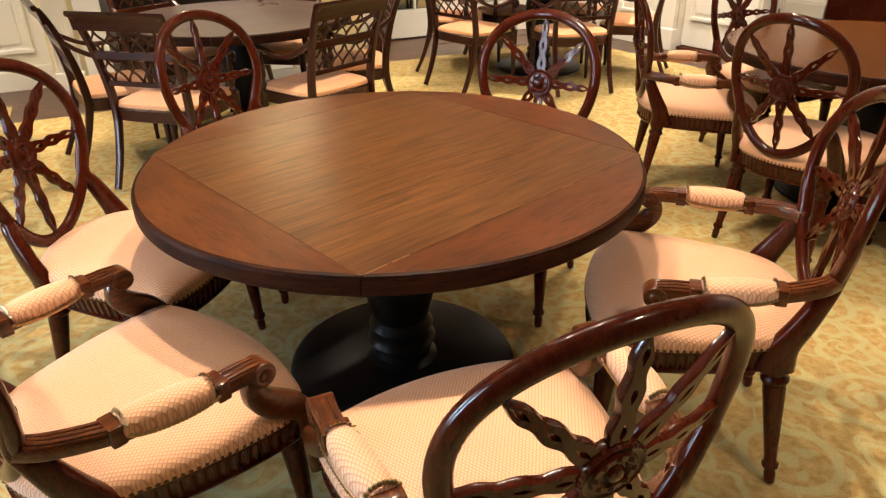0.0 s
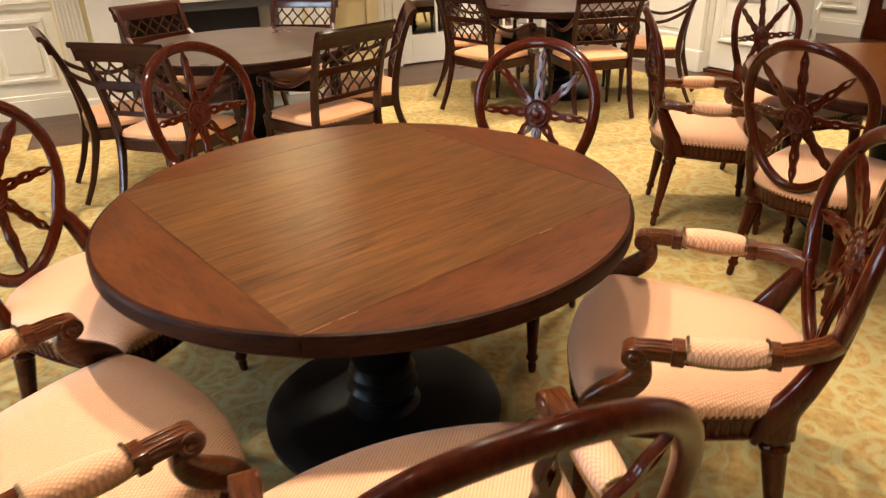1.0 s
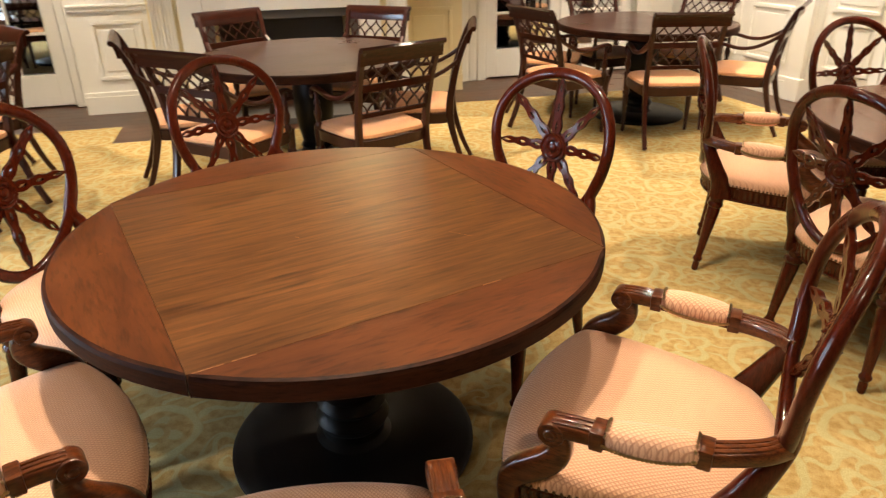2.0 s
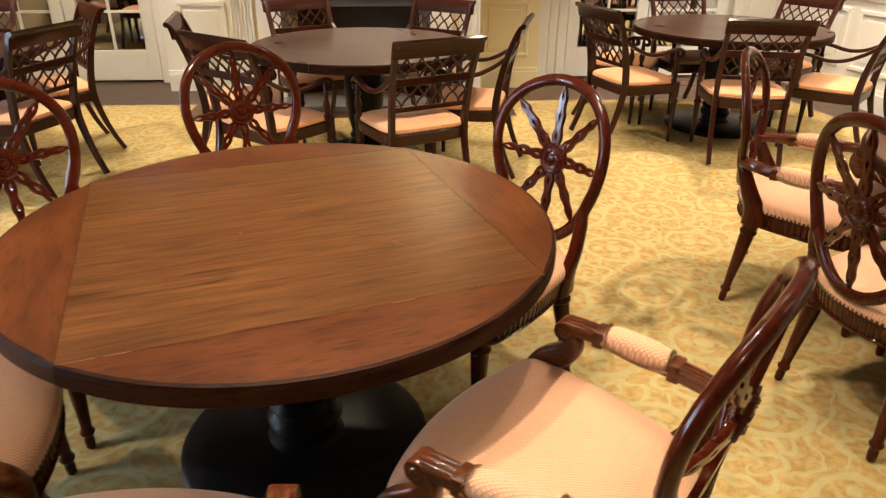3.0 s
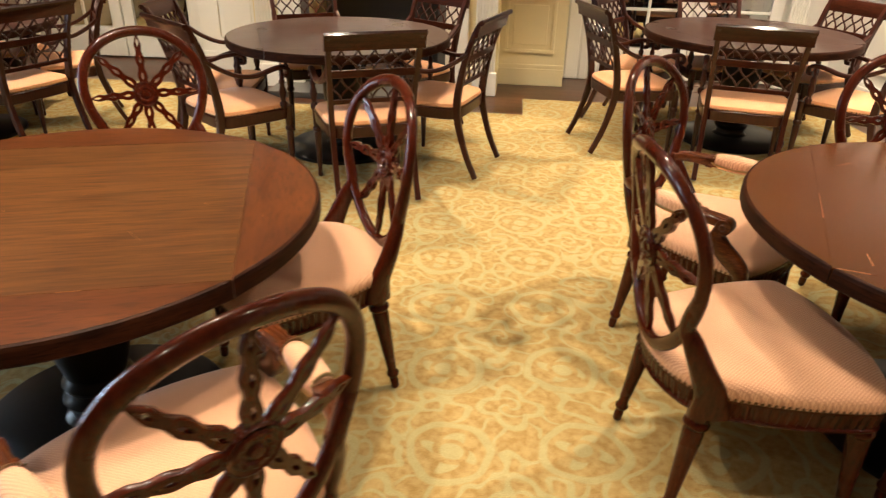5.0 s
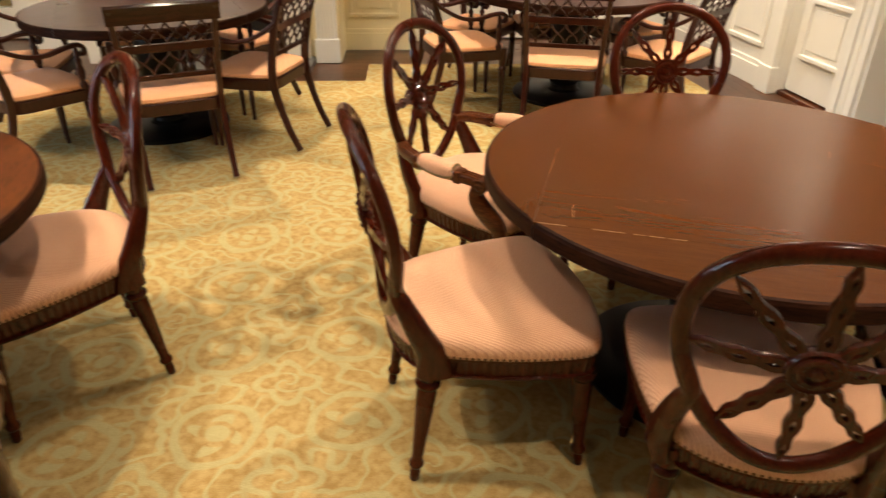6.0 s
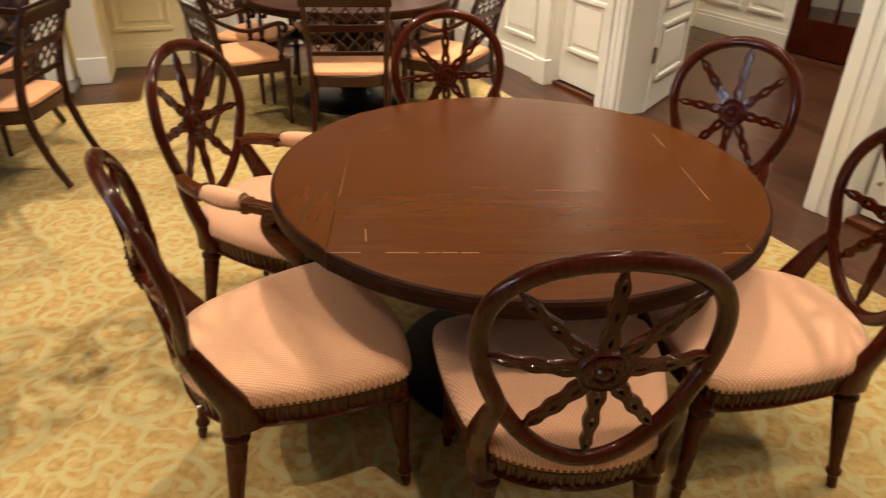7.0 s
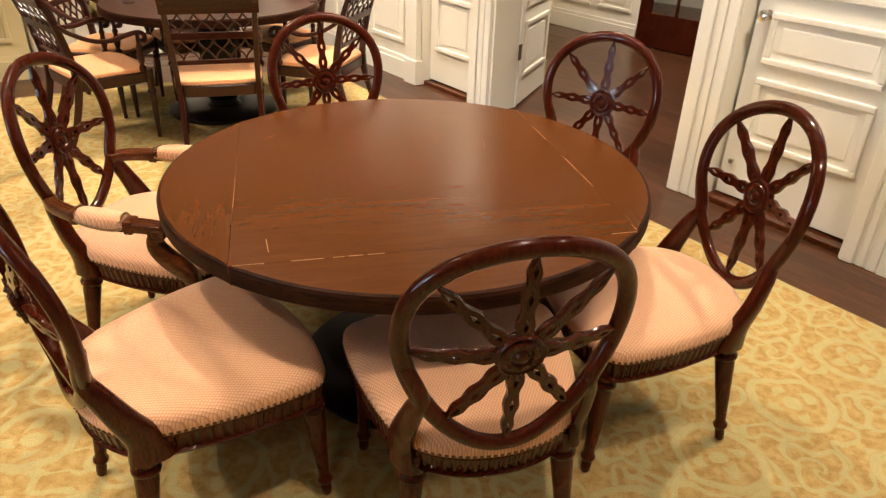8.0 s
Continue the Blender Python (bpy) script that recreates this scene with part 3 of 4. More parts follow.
def downlight(x, y, power):
    ob = thing("downlight", pose(x, y, CEIL), "small round recessed ceiling downlight, lit and out of view, some added as fill", "ceiling light", "ceiling downlights")
    bm = lathe(bmesh.new(), [(0.075, 0.0), (0.075, -0.008), (0.055, -0.012), (0.05, -0.004)], 20)
    part("trim_ring", bm, WHITE, ob)
    part("lens", lathe(bmesh.new(), [(0.05, -0.003), (0.05, -0.006)], 20), LAMP_GLOW, ob)
    la = bpy.data.lights.new("downlight_lamp", "SPOT")
    la.energy, la.color, la.shadow_soft_size, la.spot_size, la.spot_blend = power, WARM, 0.032, radians(105), 0.85
    lo = new("downlight_lamp", la)
    lo.matrix_world = pose(x, y, CEIL - 0.03)
    return ob


# T1 and T2 spots follow the seat shadows; the others are added to brighten.
for x, y, k in ((-0.30, 1.58, 0.9), (0.16, 1.84, 0.9), (-1.35, 0.25, 0.5), (1.12, 4.20, 1.05), (2.23, 4.35, 0.6), (0.52, 3.0, 0.45), (2.20, 5.30, 0.6), (-1.77, 3.94, 1.4), (-0.1, 6.2, 1.8), (-3.74, 2.3, 1.5),
                (3.7, 4.3, 0.8), (1.35, 6.5, 1.0), (0.2, 7.3, 0.8), (-2.2, 5.4, 1.3), (-4.3, 3.4, 1.1), (1.75, 0.35, 0.5), (2.60, 2.45, 0.55), (3.9, 2.7, 0.35), (3.2, 7.6, 1.3), (2.4, 8.9, 1.0)):
    downlight(x, y, DOWN_W * k)

# ---------- wheel-back chairs ----------
LEAN_BACK = radians(8.5)
HUB = Vector((0, -0.300, 0.756))
BX, BZ = Vector((1, 0, 0)), Vector((0, -math.sin(LEAN_BACK), math.cos(LEAN_BACK)))
BN = Vector((0, math.cos(LEAN_BACK), math.sin(LEAN_BACK)))


def back_at(x, z, out=0.0):
    """A place on the back, which is bowed round the sitter."""
    return HUB + BX * x + BZ * z + BN * (out + 0.82 * x * x)


def rim_at(a):
    """The oval's centre line; a runs from the top."""
    return 0.232 * math.sin(a) * (1 + 0.17 * math.cos(a)), (0.262 if math.cos(a) > 0 else 0.278) * math.cos(a)


def even_steps(loop, n):
    """n points at even steps along a closed loop."""
    run = [0.0]
    for p, q in zip(loop, loop[1:] + loop[:1]):
        run.append(run[-1] + math.hypot(q[0] - p[0], q[1] - p[1]))
    out, i = [], 0
    for k in range(n):
        d = run[-1] * k / n
        while run[i + 1] < d:
            i += 1
        t = (d - run[i]) / max(1e-9, run[i + 1] - run[i])
        p, q = loop[i], loop[(i + 1) % len(loop)]
        out.append((p[0] + (q[0] - p[0]) * t, p[1] + (q[1] - p[1]) * t))
    return out


def seat_loop():
    """Round back, straight sides that splay to tight front corners, and a bowed front."""
    half = [(0.232 * math.cos(a), -0.115 + 0.146 * math.sin(a)) for a in (radians(-90 + 78 * k / 30) for k in range(31))]
    x0, y0 = half[-1]
    half += [(x0 + (0.304 - x0) * k / 30 + 0.018 * math.sin(math.pi * k / 30), y0 + (0.256 - y0) * k / 30) for k in range(1, 31)]
    half += [(0.304 * (1 - k / 40), 0.256 + 0.066 * (1 - (1 - k / 40) ** 2)) for k in range(1, 41)]
    loop = even_steps(half + [(-x, y) for x, y in half[-2:0:-1]], 360)
    for _ in range(2):
        loop = [tuple(sum(loop[(k + d) % 360][c] for d in range(-6, 7)) / 13 for c in (0, 1)) for k in range(360)]
    return loop


SEAT_LOOP = seat_loop()


@functools.lru_cache(maxsize=None)
def seat_outline(n, grow=0.0):
    """The seat's edge moved outwards by grow; further in than 3 cm it shrinks towards the middle."""
    edge = max(grow, -0.03)
    out = []
    for k, (x, y) in enumerate(SEAT_LOOP):
        a, b = SEAT_LOOP[k - 4], SEAT_LOOP[(k + 4) % 360]
        dx, dy = b[0] - a[0], b[1] - a[1]
        ln = math.hypot(dx, dy)
        out.append((x + dy / ln * edge, y - dx / ln * edge))
    if grow < -0.03:
        f = 1 + (grow + 0.03) / 0.27
        out = [(x * f, 0.025 + (y - 0.025) * f) for x, y in out]
    return even_steps(out, n)


def dome(bm, n, levels, outline):
    """Rings of the outline grown and raised, closed with a centre point."""
    rings = []
    for g, z in levels:
        rings.append([bm.verts.new((x, y, z)) for x, y in outline(n, g)])
    for a, b in zip(rings, rings[1:]):
        for k in range(n):
            bm.faces.new((a[k], a[(k + 1) % n], b[(k + 1) % n], b[k]))
    bm.faces.new(rings[0][::-1])
    bm.faces.new(rings[-1])
    return bm


def spoke_mesh(bm, length, turn):
    """A pierced, wavy paddle from the hub outwards, following the bow of the back."""
    n, y0 = 26, 0.045
    rows = []
    for i in range(n):
        t = i / (n - 1)
        y = y0 + (length - y0) * t
        w = (0.0185 - 0.0050 * t + 0.0030 * math.cos(2 * math.pi * (t * 3.0 - 0.45))) * (1 - 0.75 * max(0, t - 0.74) / 0.26)
        h = max(0.0, 0.0060 * math.cos(2 * math.pi * (t * 3.0 - 0.45)) - 0.0008) if 0.06 < t < 0.9 else 0.0
        rows.append((y, w, h))
    c, s = math.cos(turn), math.sin(turn)
    for sgn in (-1, 1):
        prev = None
        for y, w, h in rows:
            th = 0.0075
            ring = [bm.verts.new(back_at(x * c + y * s, y * c - x * s, z)) for x, z in ((sgn * h, -th), (sgn * (w - 0.002), -th), (sgn * w, 0), (sgn * (w - 0.002), th), (sgn * h, th))]
            if prev:
                for k in range(5):
                    bm.faces.new((prev[k], prev[(k + 1) % 5], ring[(k + 1) % 5], ring[k]))
            else:
                bm.faces.new(ring)
            prev = ring
        bm.faces.new(prev)
    return bm


def nails(bm, pts, r=0.0055):
    for q, out in pts:
        out = Vector(out).normalized()
        s = out.cross(Vector((0, 0, 1))).normalized() if abs(out.z) < 0.9 else Vector((1, 0, 0))
        u = out.cross(s)
        q = Vector(q)
        ring = [bm.verts.new(q + (s * math.cos(a) + u * math.sin(a)) * r) for a in (k * math.pi / 3 for k in range(6))]
        tip = bm.verts.new(q + out * r * 0.8)
        for k in range(6):
            bm.faces.new((ring[k], ring[(k + 1) % 6], tip))
    return bm


LEG = [(0.0085, 0.0), (0.0125, 0.006), (0.0135, 0.03), (0.0120, 0.045), (0.0185, 0.055), (0.0195, 0.064), (0.0140, 0.074), (0.0145, 0.09), (0.0255, 0.305),
       (0.0240, 0.318), (0.0305, 0.326), (0.0310, 0.336), (0.0250, 0.345), (0.0280, 0.352), (0.0290, 0.40)]


def wheel_chair(arms):
    label = ("dark mahogany wheel-back armchair with peach lozenge seat" if arms else "dark mahogany wheel-back side chair with peach lozenge seat")
    ob = thing("wheel_back_armchair" if arms else "wheel_back_chair", Matrix.Identity(4), label, "armchair" if arms else "chair", "wheel-back chairs")
    # seat
    lv = [(-0.004, 0.434), (0.0, 0.436), (0.003, 0.450), (0.001, 0.466), (-0.008, 0.478), (-0.028, 0.489), (-0.07, 0.498), (-0.12, 0.503), (-0.19, 0.506)]
    part("seat", dome(bmesh.new(), 96, lv, seat_outline), PEACH, ob, "peach lozenge-woven cushion", True)
    # fluted rail
    n = 320
    bm = bmesh.new()
    lo, hi = [], []
    base = seat_outline(n, -0.002)
    low = seat_outline(n, -0.010)
    for k in range(n):
        cut = 0.0 if (k // 2) % 2 else 0.004
        f = 1 - cut / 0.28
        lo.append(bm.verts.new((low[k][0] * f, low[k][1] * f, 0.378)))
        hi.append(bm.verts.new((base[k][0] * f, base[k][1] * f, 0.426)))
    cap = [bm.verts.new((x, y, 0.428)) for x, y in seat_outline(n, -0.001)]
    cap2 = [bm.verts.new((x, y, 0.435)) for x, y in seat_outline(n, -0.001)]
    foot = [bm.verts.new((x, y, 0.375)) for x, y in seat_outline(n, -0.004)]
    foot2 = [bm.verts.new((x, y, 0.367)) for x, y in seat_outline(n, -0.008)]
    for a, b in ((foot2, foot), (foot, lo), (lo, hi), (hi, cap), (cap, cap2)):
        for k in range(n):
            bm.faces.new((a[k], a[(k + 1) % n], b[(k + 1) % n], b[k]))
    bm.faces.new(cap2)
    bm.faces.new(foot2[::-1])
    part("seat_rail", bm, MAHOGANY, ob, "fluted mahogany seat rail")
    ring = seat_outline(124, 0.0015)
    part("nail_trim", nails(bmesh.new(), [((x, y, 0.441), (x, y, 0)) for x, y in ring], 0.0058), NAIL, ob, "close row of bronze nails", True)["kind"] = "stuff"
    # legs
    for x, y, tilt in ((-0.238, 0.240, (3, -2)), (0.238, 0.240, (3, 2)), (-0.185, -0.165, (-8, -4)), (0.185, -0.165, (-8, 4))):
        m = Matrix.Translation((x, y, 0.40)) @ Matrix.Rotation(radians(tilt[0]), 4, "X") @ Matrix.Rotation(radians(-tilt[1]), 4, "Y") @ Matrix.Diagonal((1, 1, 1 / math.cos(radians(tilt[0])), 1)) @ Matrix.Translation((0, 0, -0.40))
        part("leg", lathe(bmesh.new(), [(r * 1.14, z) for r, z in LEG], 16, m), MAHOGANY, ob, "", True)
    # oval rim
    bm = bmesh.new()
    pts = [back_at(*rim_at(2 * math.pi * k / 72)) for k in range(72)]
    sweep(bm, pts, lambda i, c: (0.0165, 0.0205), lambda i: BN, 16, True, 1.0)
    part("back_rim", bm, MAHOGANY, ob, "polished oval back rim", True)
    # stiles
    for sg in (-1, 1):
        x, z = rim_at(radians(118))
        e = back_at(sg * x, z)
        x2, z2 = rim_at(radians(98))
        e2 = back_at(sg * x2, z2)
        pts = smooth_path([(sg * 0.214, -0.160, 0.375), (sg * 0.214, -0.168, 0.44), (sg * 0.211, -0.200, 0.51), tuple(e * 0.55 + Vector((sg * 0.211, -0.212, 0.53)) * 0.45), tuple(e), tuple(e2)], 4)
        bm = sweep(bmesh.new(), pts, lambda i, c: (0.018 + 0.034 * (1 - i / c) ** 1.7, 0.023 - 0.006 * i / c), (0.30 * sg, 1, 0), 16)
        part("back_stile", bm, MAHOGANY, ob, "", True)
    # hub and spokes
    rot = Matrix.Translation(HUB) @ Matrix(((1, 0, 0, 0), (0, BZ.y, BN.y, 0), (0, BZ.z, BN.z, 0), (0, 0, 0, 1)))
    half = [(0.0535, 0.0), (0.0535, 0.008), (0.050, 0.013), (0.046, 0.010), (0.040, 0.010), (0.036, 0.015), (0.026, 0.015), (0.022, 0.010), (0.016, 0.011), (0.012, 0.018), (0.004, 0.020)]
    part("hub", lathe(bmesh.new(), [(r, -z) for r, z in half[::-1]] + half[1:], 28, rot), MAHOGANY, ob, "round turned hub", True)
    bm = bmesh.new()
    nails(bm, [(rot @ Vector((0.0515 * math.cos(a), 0.0515 * math.sin(a), sg * 0.009)), rot.to_3x3() @ Vector((math.cos(a), math.sin(a), sg * 1.2))) for sg in (-1, 1) for a in (k * 2 * math.pi / 30 for k in range(30))], 0.0048)
    nails(bm, [(rot @ Vector((0.031 * math.cos(a), 0.031 * math.sin(a), sg * 0.014)), rot.to_3x3() @ Vector((0, 0, sg))) for sg in (-1, 1) for a in (k * 2 * math.pi / 8 for k in range(8))], 0.008)
    part("hub_carving", bm, MAHOGANY, ob, "carved rosette petals and beaded edge", True)["kind"] = "stuff"
    for k in range(8):
        a = k * math.pi / 4
        x, z = rim_at(a)
        part("spoke", spoke_mesh(bmesh.new(), math.hypot(x, z) - 0.010, math.atan2(x, z)), MAHOGANY, ob, "", True)
    if arms:
        for sg in (-1, 1):
            x, z = rim_at(radians(120))
            s0 = back_at(sg * x, z)
            line = smooth_path([tuple(s0), (sg * 0.226, -0.205, 0.622), (sg * 0.262, -0.105, 0.613), (sg * 0.284, 0.02, 0.610), (sg * 0.291, 0.115, 0.612), (sg * 0.292, 0.162, 0.608)], 6)

            def at_y(y, up=0.0, off=0.0):
                """A place along the arm's middle line."""
                for p, q in zip(line, line[1:]):
                    if q.y >= y:
                        break
                t = min(1.0, max(0.0, (y - p.y) / (q.y - p.y)))
                return p + (q - p) * t + Vector((off, 0, up))
            part("arm_rail", sweep(bmesh.new(), line, lambda i, n: (0.0215 + 0.002 * i / n, 0.0175), (1, 0, 0), 16, False, 0.4), MAHOGANY_LIGHT, ob, "flat mahogany arm with reeded top", True)
            for y0, y1 in ((-0.255, -0.132), (0.082, 0.158)):
                for off in (-0.0135, 0.0, 0.0135):
                    reed = [at_y(y0 + (y1 - y0) * k / 8, 0.0150, off) for k in range(9)]
                    part("arm_reed", sweep(bmesh.new(), reed, lambda i, n: (0.0058, 0.0060), (1, 0, 0), 8), MAHOGANY_LIGHT, ob, "", True)
            for yb in (-0.120, 0.070):
                c = at_y(yb)
                part("arm_block", box(bmesh.new(), c.x - 0.0265, c.x + 0.0265, yb - 0.014, yb + 0.014, c.z - 0.020, c.z + 0.0235, 0.004), MAHOGANY_LIGHT, ob, "", True)
            # rolled front end with its carved eyes
            tip = Matrix.Translation((sg * 0.292, 0.158, 0.5995)) @ Matrix.Rotation(radians(90), 4, "Y")
            part("scroll", lathe(bmesh.new(), [(0.006, -0.0255), (0.010, -0.0275), (0.014, -0.0245), (0.019, -0.0265), (0.026, -0.0250), (0.0275, -0.022), (0.0275, 0.022), (0.026, 0.0250), (0.019, 0.0265), (0.014, 0.0245), (0.010, 0.0275), (0.006, 0.0255)], 20, tip), MAHOGANY_LIGHT, ob, "", True)
            stay = smooth_path([(sg * 0.292, 0.152, 0.598), (sg * 0.293, 0.141, 0.570), (sg * 0.295, 0.146, 0.543), (sg * 0.298, 0.172, 0.514), (sg * 0.301, 0.208, 0.488), (sg * 0.302, 0.236, 0.462), (sg * 0.300, 0.246, 0.430), (sg * 0.296, 0.246, 0.385)], 5)
            part("arm_support", sweep(bmesh.new(), stay, lambda i, n: (0.0205, 0.021 + 0.011 * math.sin(math.pi * i / (n - 1)) ** 2), (1, 0, 0), 14, False, 0.5), MAHOGANY_LIGHT, ob, "curved mahogany arm support", True)
            pad = [at_y(-0.107 + 0.163 * k / 14, 0.008) for k in range(15)]

            def fat(i, n):
                e = math.sin(math.pi * min(1, max(0.0, (i + 0.5) / n))) ** 0.16
                return 0.0330 * e, 0.0335 * e
            part("arm_pad", sweep(bmesh.new(), pad, fat, (1, 0, 0), 20, False, 0.85), PEACH, ob, "padded peach armrest edged with nails", True)
            ln = []
            for k in range(21):
                t = k / 20
                dip = 0.012 * math.sin(math.pi * t) ** 0.6
                for w in (-1, 1):
                    ln.append((tuple(at_y(-0.105 + 0.159 * t, 0.004 - dip, w * 0.0328)), (w, 0, -0.2)))
            for k in range(8):
                w = -0.027 + 0.054 * k / 7
                zz = 0.010 + 0.027 * math.sqrt(max(0, 1 - (w / 0.031) ** 2))
                ln.append((tuple(at_y(-0.104, zz, w)), (0, -1, 0.6)))
                ln.append((tuple(at_y(0.053, zz, w)), (0, 1, 0.6)))
            part("nail_trim", nails(bmesh.new(), ln, 0.0055), BRASS, ob, "", True)["kind"] = "stuff"
    return ob


# ---------- lattice-back chairs ----------
def lattice_chair():
    ob = thing("lattice_back_armchair", Matrix.Identity(4), "dark wooden lattice-back armchair with peach slip seat", "armchair", "lattice-back chairs")

    def outline(n, g):
        out = []
        for k in range(n):
            a = 2 * math.pi * k / n
            c, s = math.cos(a), math.sin(a)
            x = (0.262 + g) * math.copysign(abs(c) ** 0.35, c)
            y = (0.235 + g) * math.copysign(abs(s) ** 0.35, s)
            out.append((x * (1 + 0.22 * y), y))
        return out
    part("seat", dome(bmesh.new(), 40, [(-0.012, 0.428), (-0.004, 0.440), (-0.010, 0.456), (-0.04, 0.468), (-0.10, 0.476), (-0.16, 0.479)], outline), PEACH_PLAIN, ob, "peach cloth slip seat", True)
    part("seat_rail", dome(bmesh.new(), 40, [(-0.012, 0.362), (-0.004, 0.366), (0.0, 0.425), (-0.006, 0.432)], outline), CRATE, ob, "", True)
    part("nail_trim", nails(bmesh.new(), [((x, y, 0.437), (x, y, 0)) for x, y in outline(72, -0.001)], 0.005), NAIL, ob, "", True)["kind"] = "stuff"
    for sg in (-1, 1):
        # turned front leg and baluster arm post
        prof = [(0.011, 0), (0.014, 0.01), (0.0125, 0.03), (0.0225, 0.27), (0.020, 0.285), (0.028, 0.295), (0.028, 0.31), (0.020, 0.32), (0.024, 0.33), (0.026, 0.44)]
        part("front_leg", lathe(bmesh.new(), prof, 12, Matrix.Translation((sg * 0.245, 0.205, 0))), CRATE, ob, "", True)
        # sabre back leg that runs on into the post
        pts = smooth_path([(sg * 0.222, -0.345, 0.012), (sg * 0.222, -0.285, 0.14), (sg * 0.222, -0.235, 0.30), (sg * 0.223, -0.215, 0.42), (sg * 0.226, -0.225, 0.55), (sg * 0.232, -0.262, 0.72), (sg * 0.238, -0.312, 0.86), (sg * 0.240, -0.345, 0.925)], 3)
        part("back_leg", sweep(bmesh.new(), pts, lambda i, n: (0.0165, 0.0155 + 0.009 * math.exp(-((i / n - 0.45) / 0.25) ** 2)), (1, 0, 0), 8, False, 0.5), CRATE, ob, "sabre leg running up into the back post", True)
        prof = [(0.017, 0.43), (0.022, 0.445), (0.022, 0.46), (0.012, 0.475), (0.019, 0.50), (0.023, 0.525), (0.013, 0.565), (0.018, 0.58), (0.018, 0.59), (0.012, 0.60), (0.012, 0.655)]
        part("arm_post", lathe(bmesh.new(), prof, 12, Matrix.Translation((sg * 0.262, 0.165, 0))), CRATE, ob, "turned baluster arm post", True)
        pts = smooth_path([(sg * 0.236, -0.275, 0.755), (sg * 0.245, -0.20, 0.700), (sg * 0.256, -0.10, 0.652), (sg * 0.264, 0.0, 0.640), (sg * 0.266, 0.10, 0.660), (sg * 0.265, 0.17, 0.668), (sg * 0.264, 0.205, 0.650), (sg * 0.263, 0.205, 0.620), (sg * 0.263, 0.180, 0.618)], 4)
        part("arm", sweep(bmesh.new(), pts, lambda i, n: (0.018, 0.0135), (1, 0, 0), 8, False, 0.7), CRATE, ob, "scrolled wooden arm", True)

    def yb(z):
        """The back's curve: how far back it lies at a height."""
        return -0.222 - 0.13 * max(0, (z - 0.52) / 0.42) ** 1.35
    # crest rail, rolled over backwards
    sec = [(-0.012, 0.852), (0.006, 0.852), (0.004, 0.89), (-0.006, 0.925), (-0.022, 0.945), (-0.042, 0.948), (-0.050, 0.935), (-0.042, 0.920), (-0.028, 0.918), (-0.020, 0.895)]
    bm = bmesh.new()
    a = [bm.verts.new((-0.262, yb(0.87) + y - 0.004, z)) for y, z in sec]
    b = [bm.verts.new((0.262, yb(0.87) + y - 0.004, z)) for y, z in sec]
    for k in range(len(sec)):
        j = (k + 1) % len(sec)
        bm.faces.new((a[k], a[j], b[j], b[k]))
    bm.faces.new(a)
    bm.faces.new(b)
    part("crest_rail", bm, MAHOGANY_X, ob, "rolled crest rail", True)
    for z0, z1 in ((0.555, 0.580), (0.702, 0.742)):
        bm = bmesh.new()
        box(bm, -0.222, 0.222, -0.010, 0.010, z0 - 0.64, z1 - 0.64, 0.003)
        for v in bm.verts:
            v.co += Vector((0, yb((z0 + z1) / 2), 0.64))
        part("cross_rail", bm, MAHOGANY_X, ob)
    # two tiers of interlaced arches
    for z0, z1 in ((0.578, 0.704), (0.740, 0.856)):
        bm = bmesh.new()
        cells = 5
        w = 0.43 / cells
        for k in range(-1, cells + 1):
            for dr in (-1, 1):
                pts = []
                for i in range(9):
                    t = i / 8
                    x = -0.215 + w * (k + 0.5) + dr * w * (t - 0.11 * math.sin(2 * math.pi * t))
                    z = z0 + (z1 - z0) * t
                    if -0.217 <= x <= 0.217:
                        pts.append(Vector((x, yb(z) + dr * 0.003, z)))
                if len(pts) > 2:
                    sweep(bm, pts, lambda i, n: (0.0055, 0.0065), (1, 0, 0), 6)
        part("lattice", bm, CRATE, ob, "interlaced arched lattice", True)
    return ob


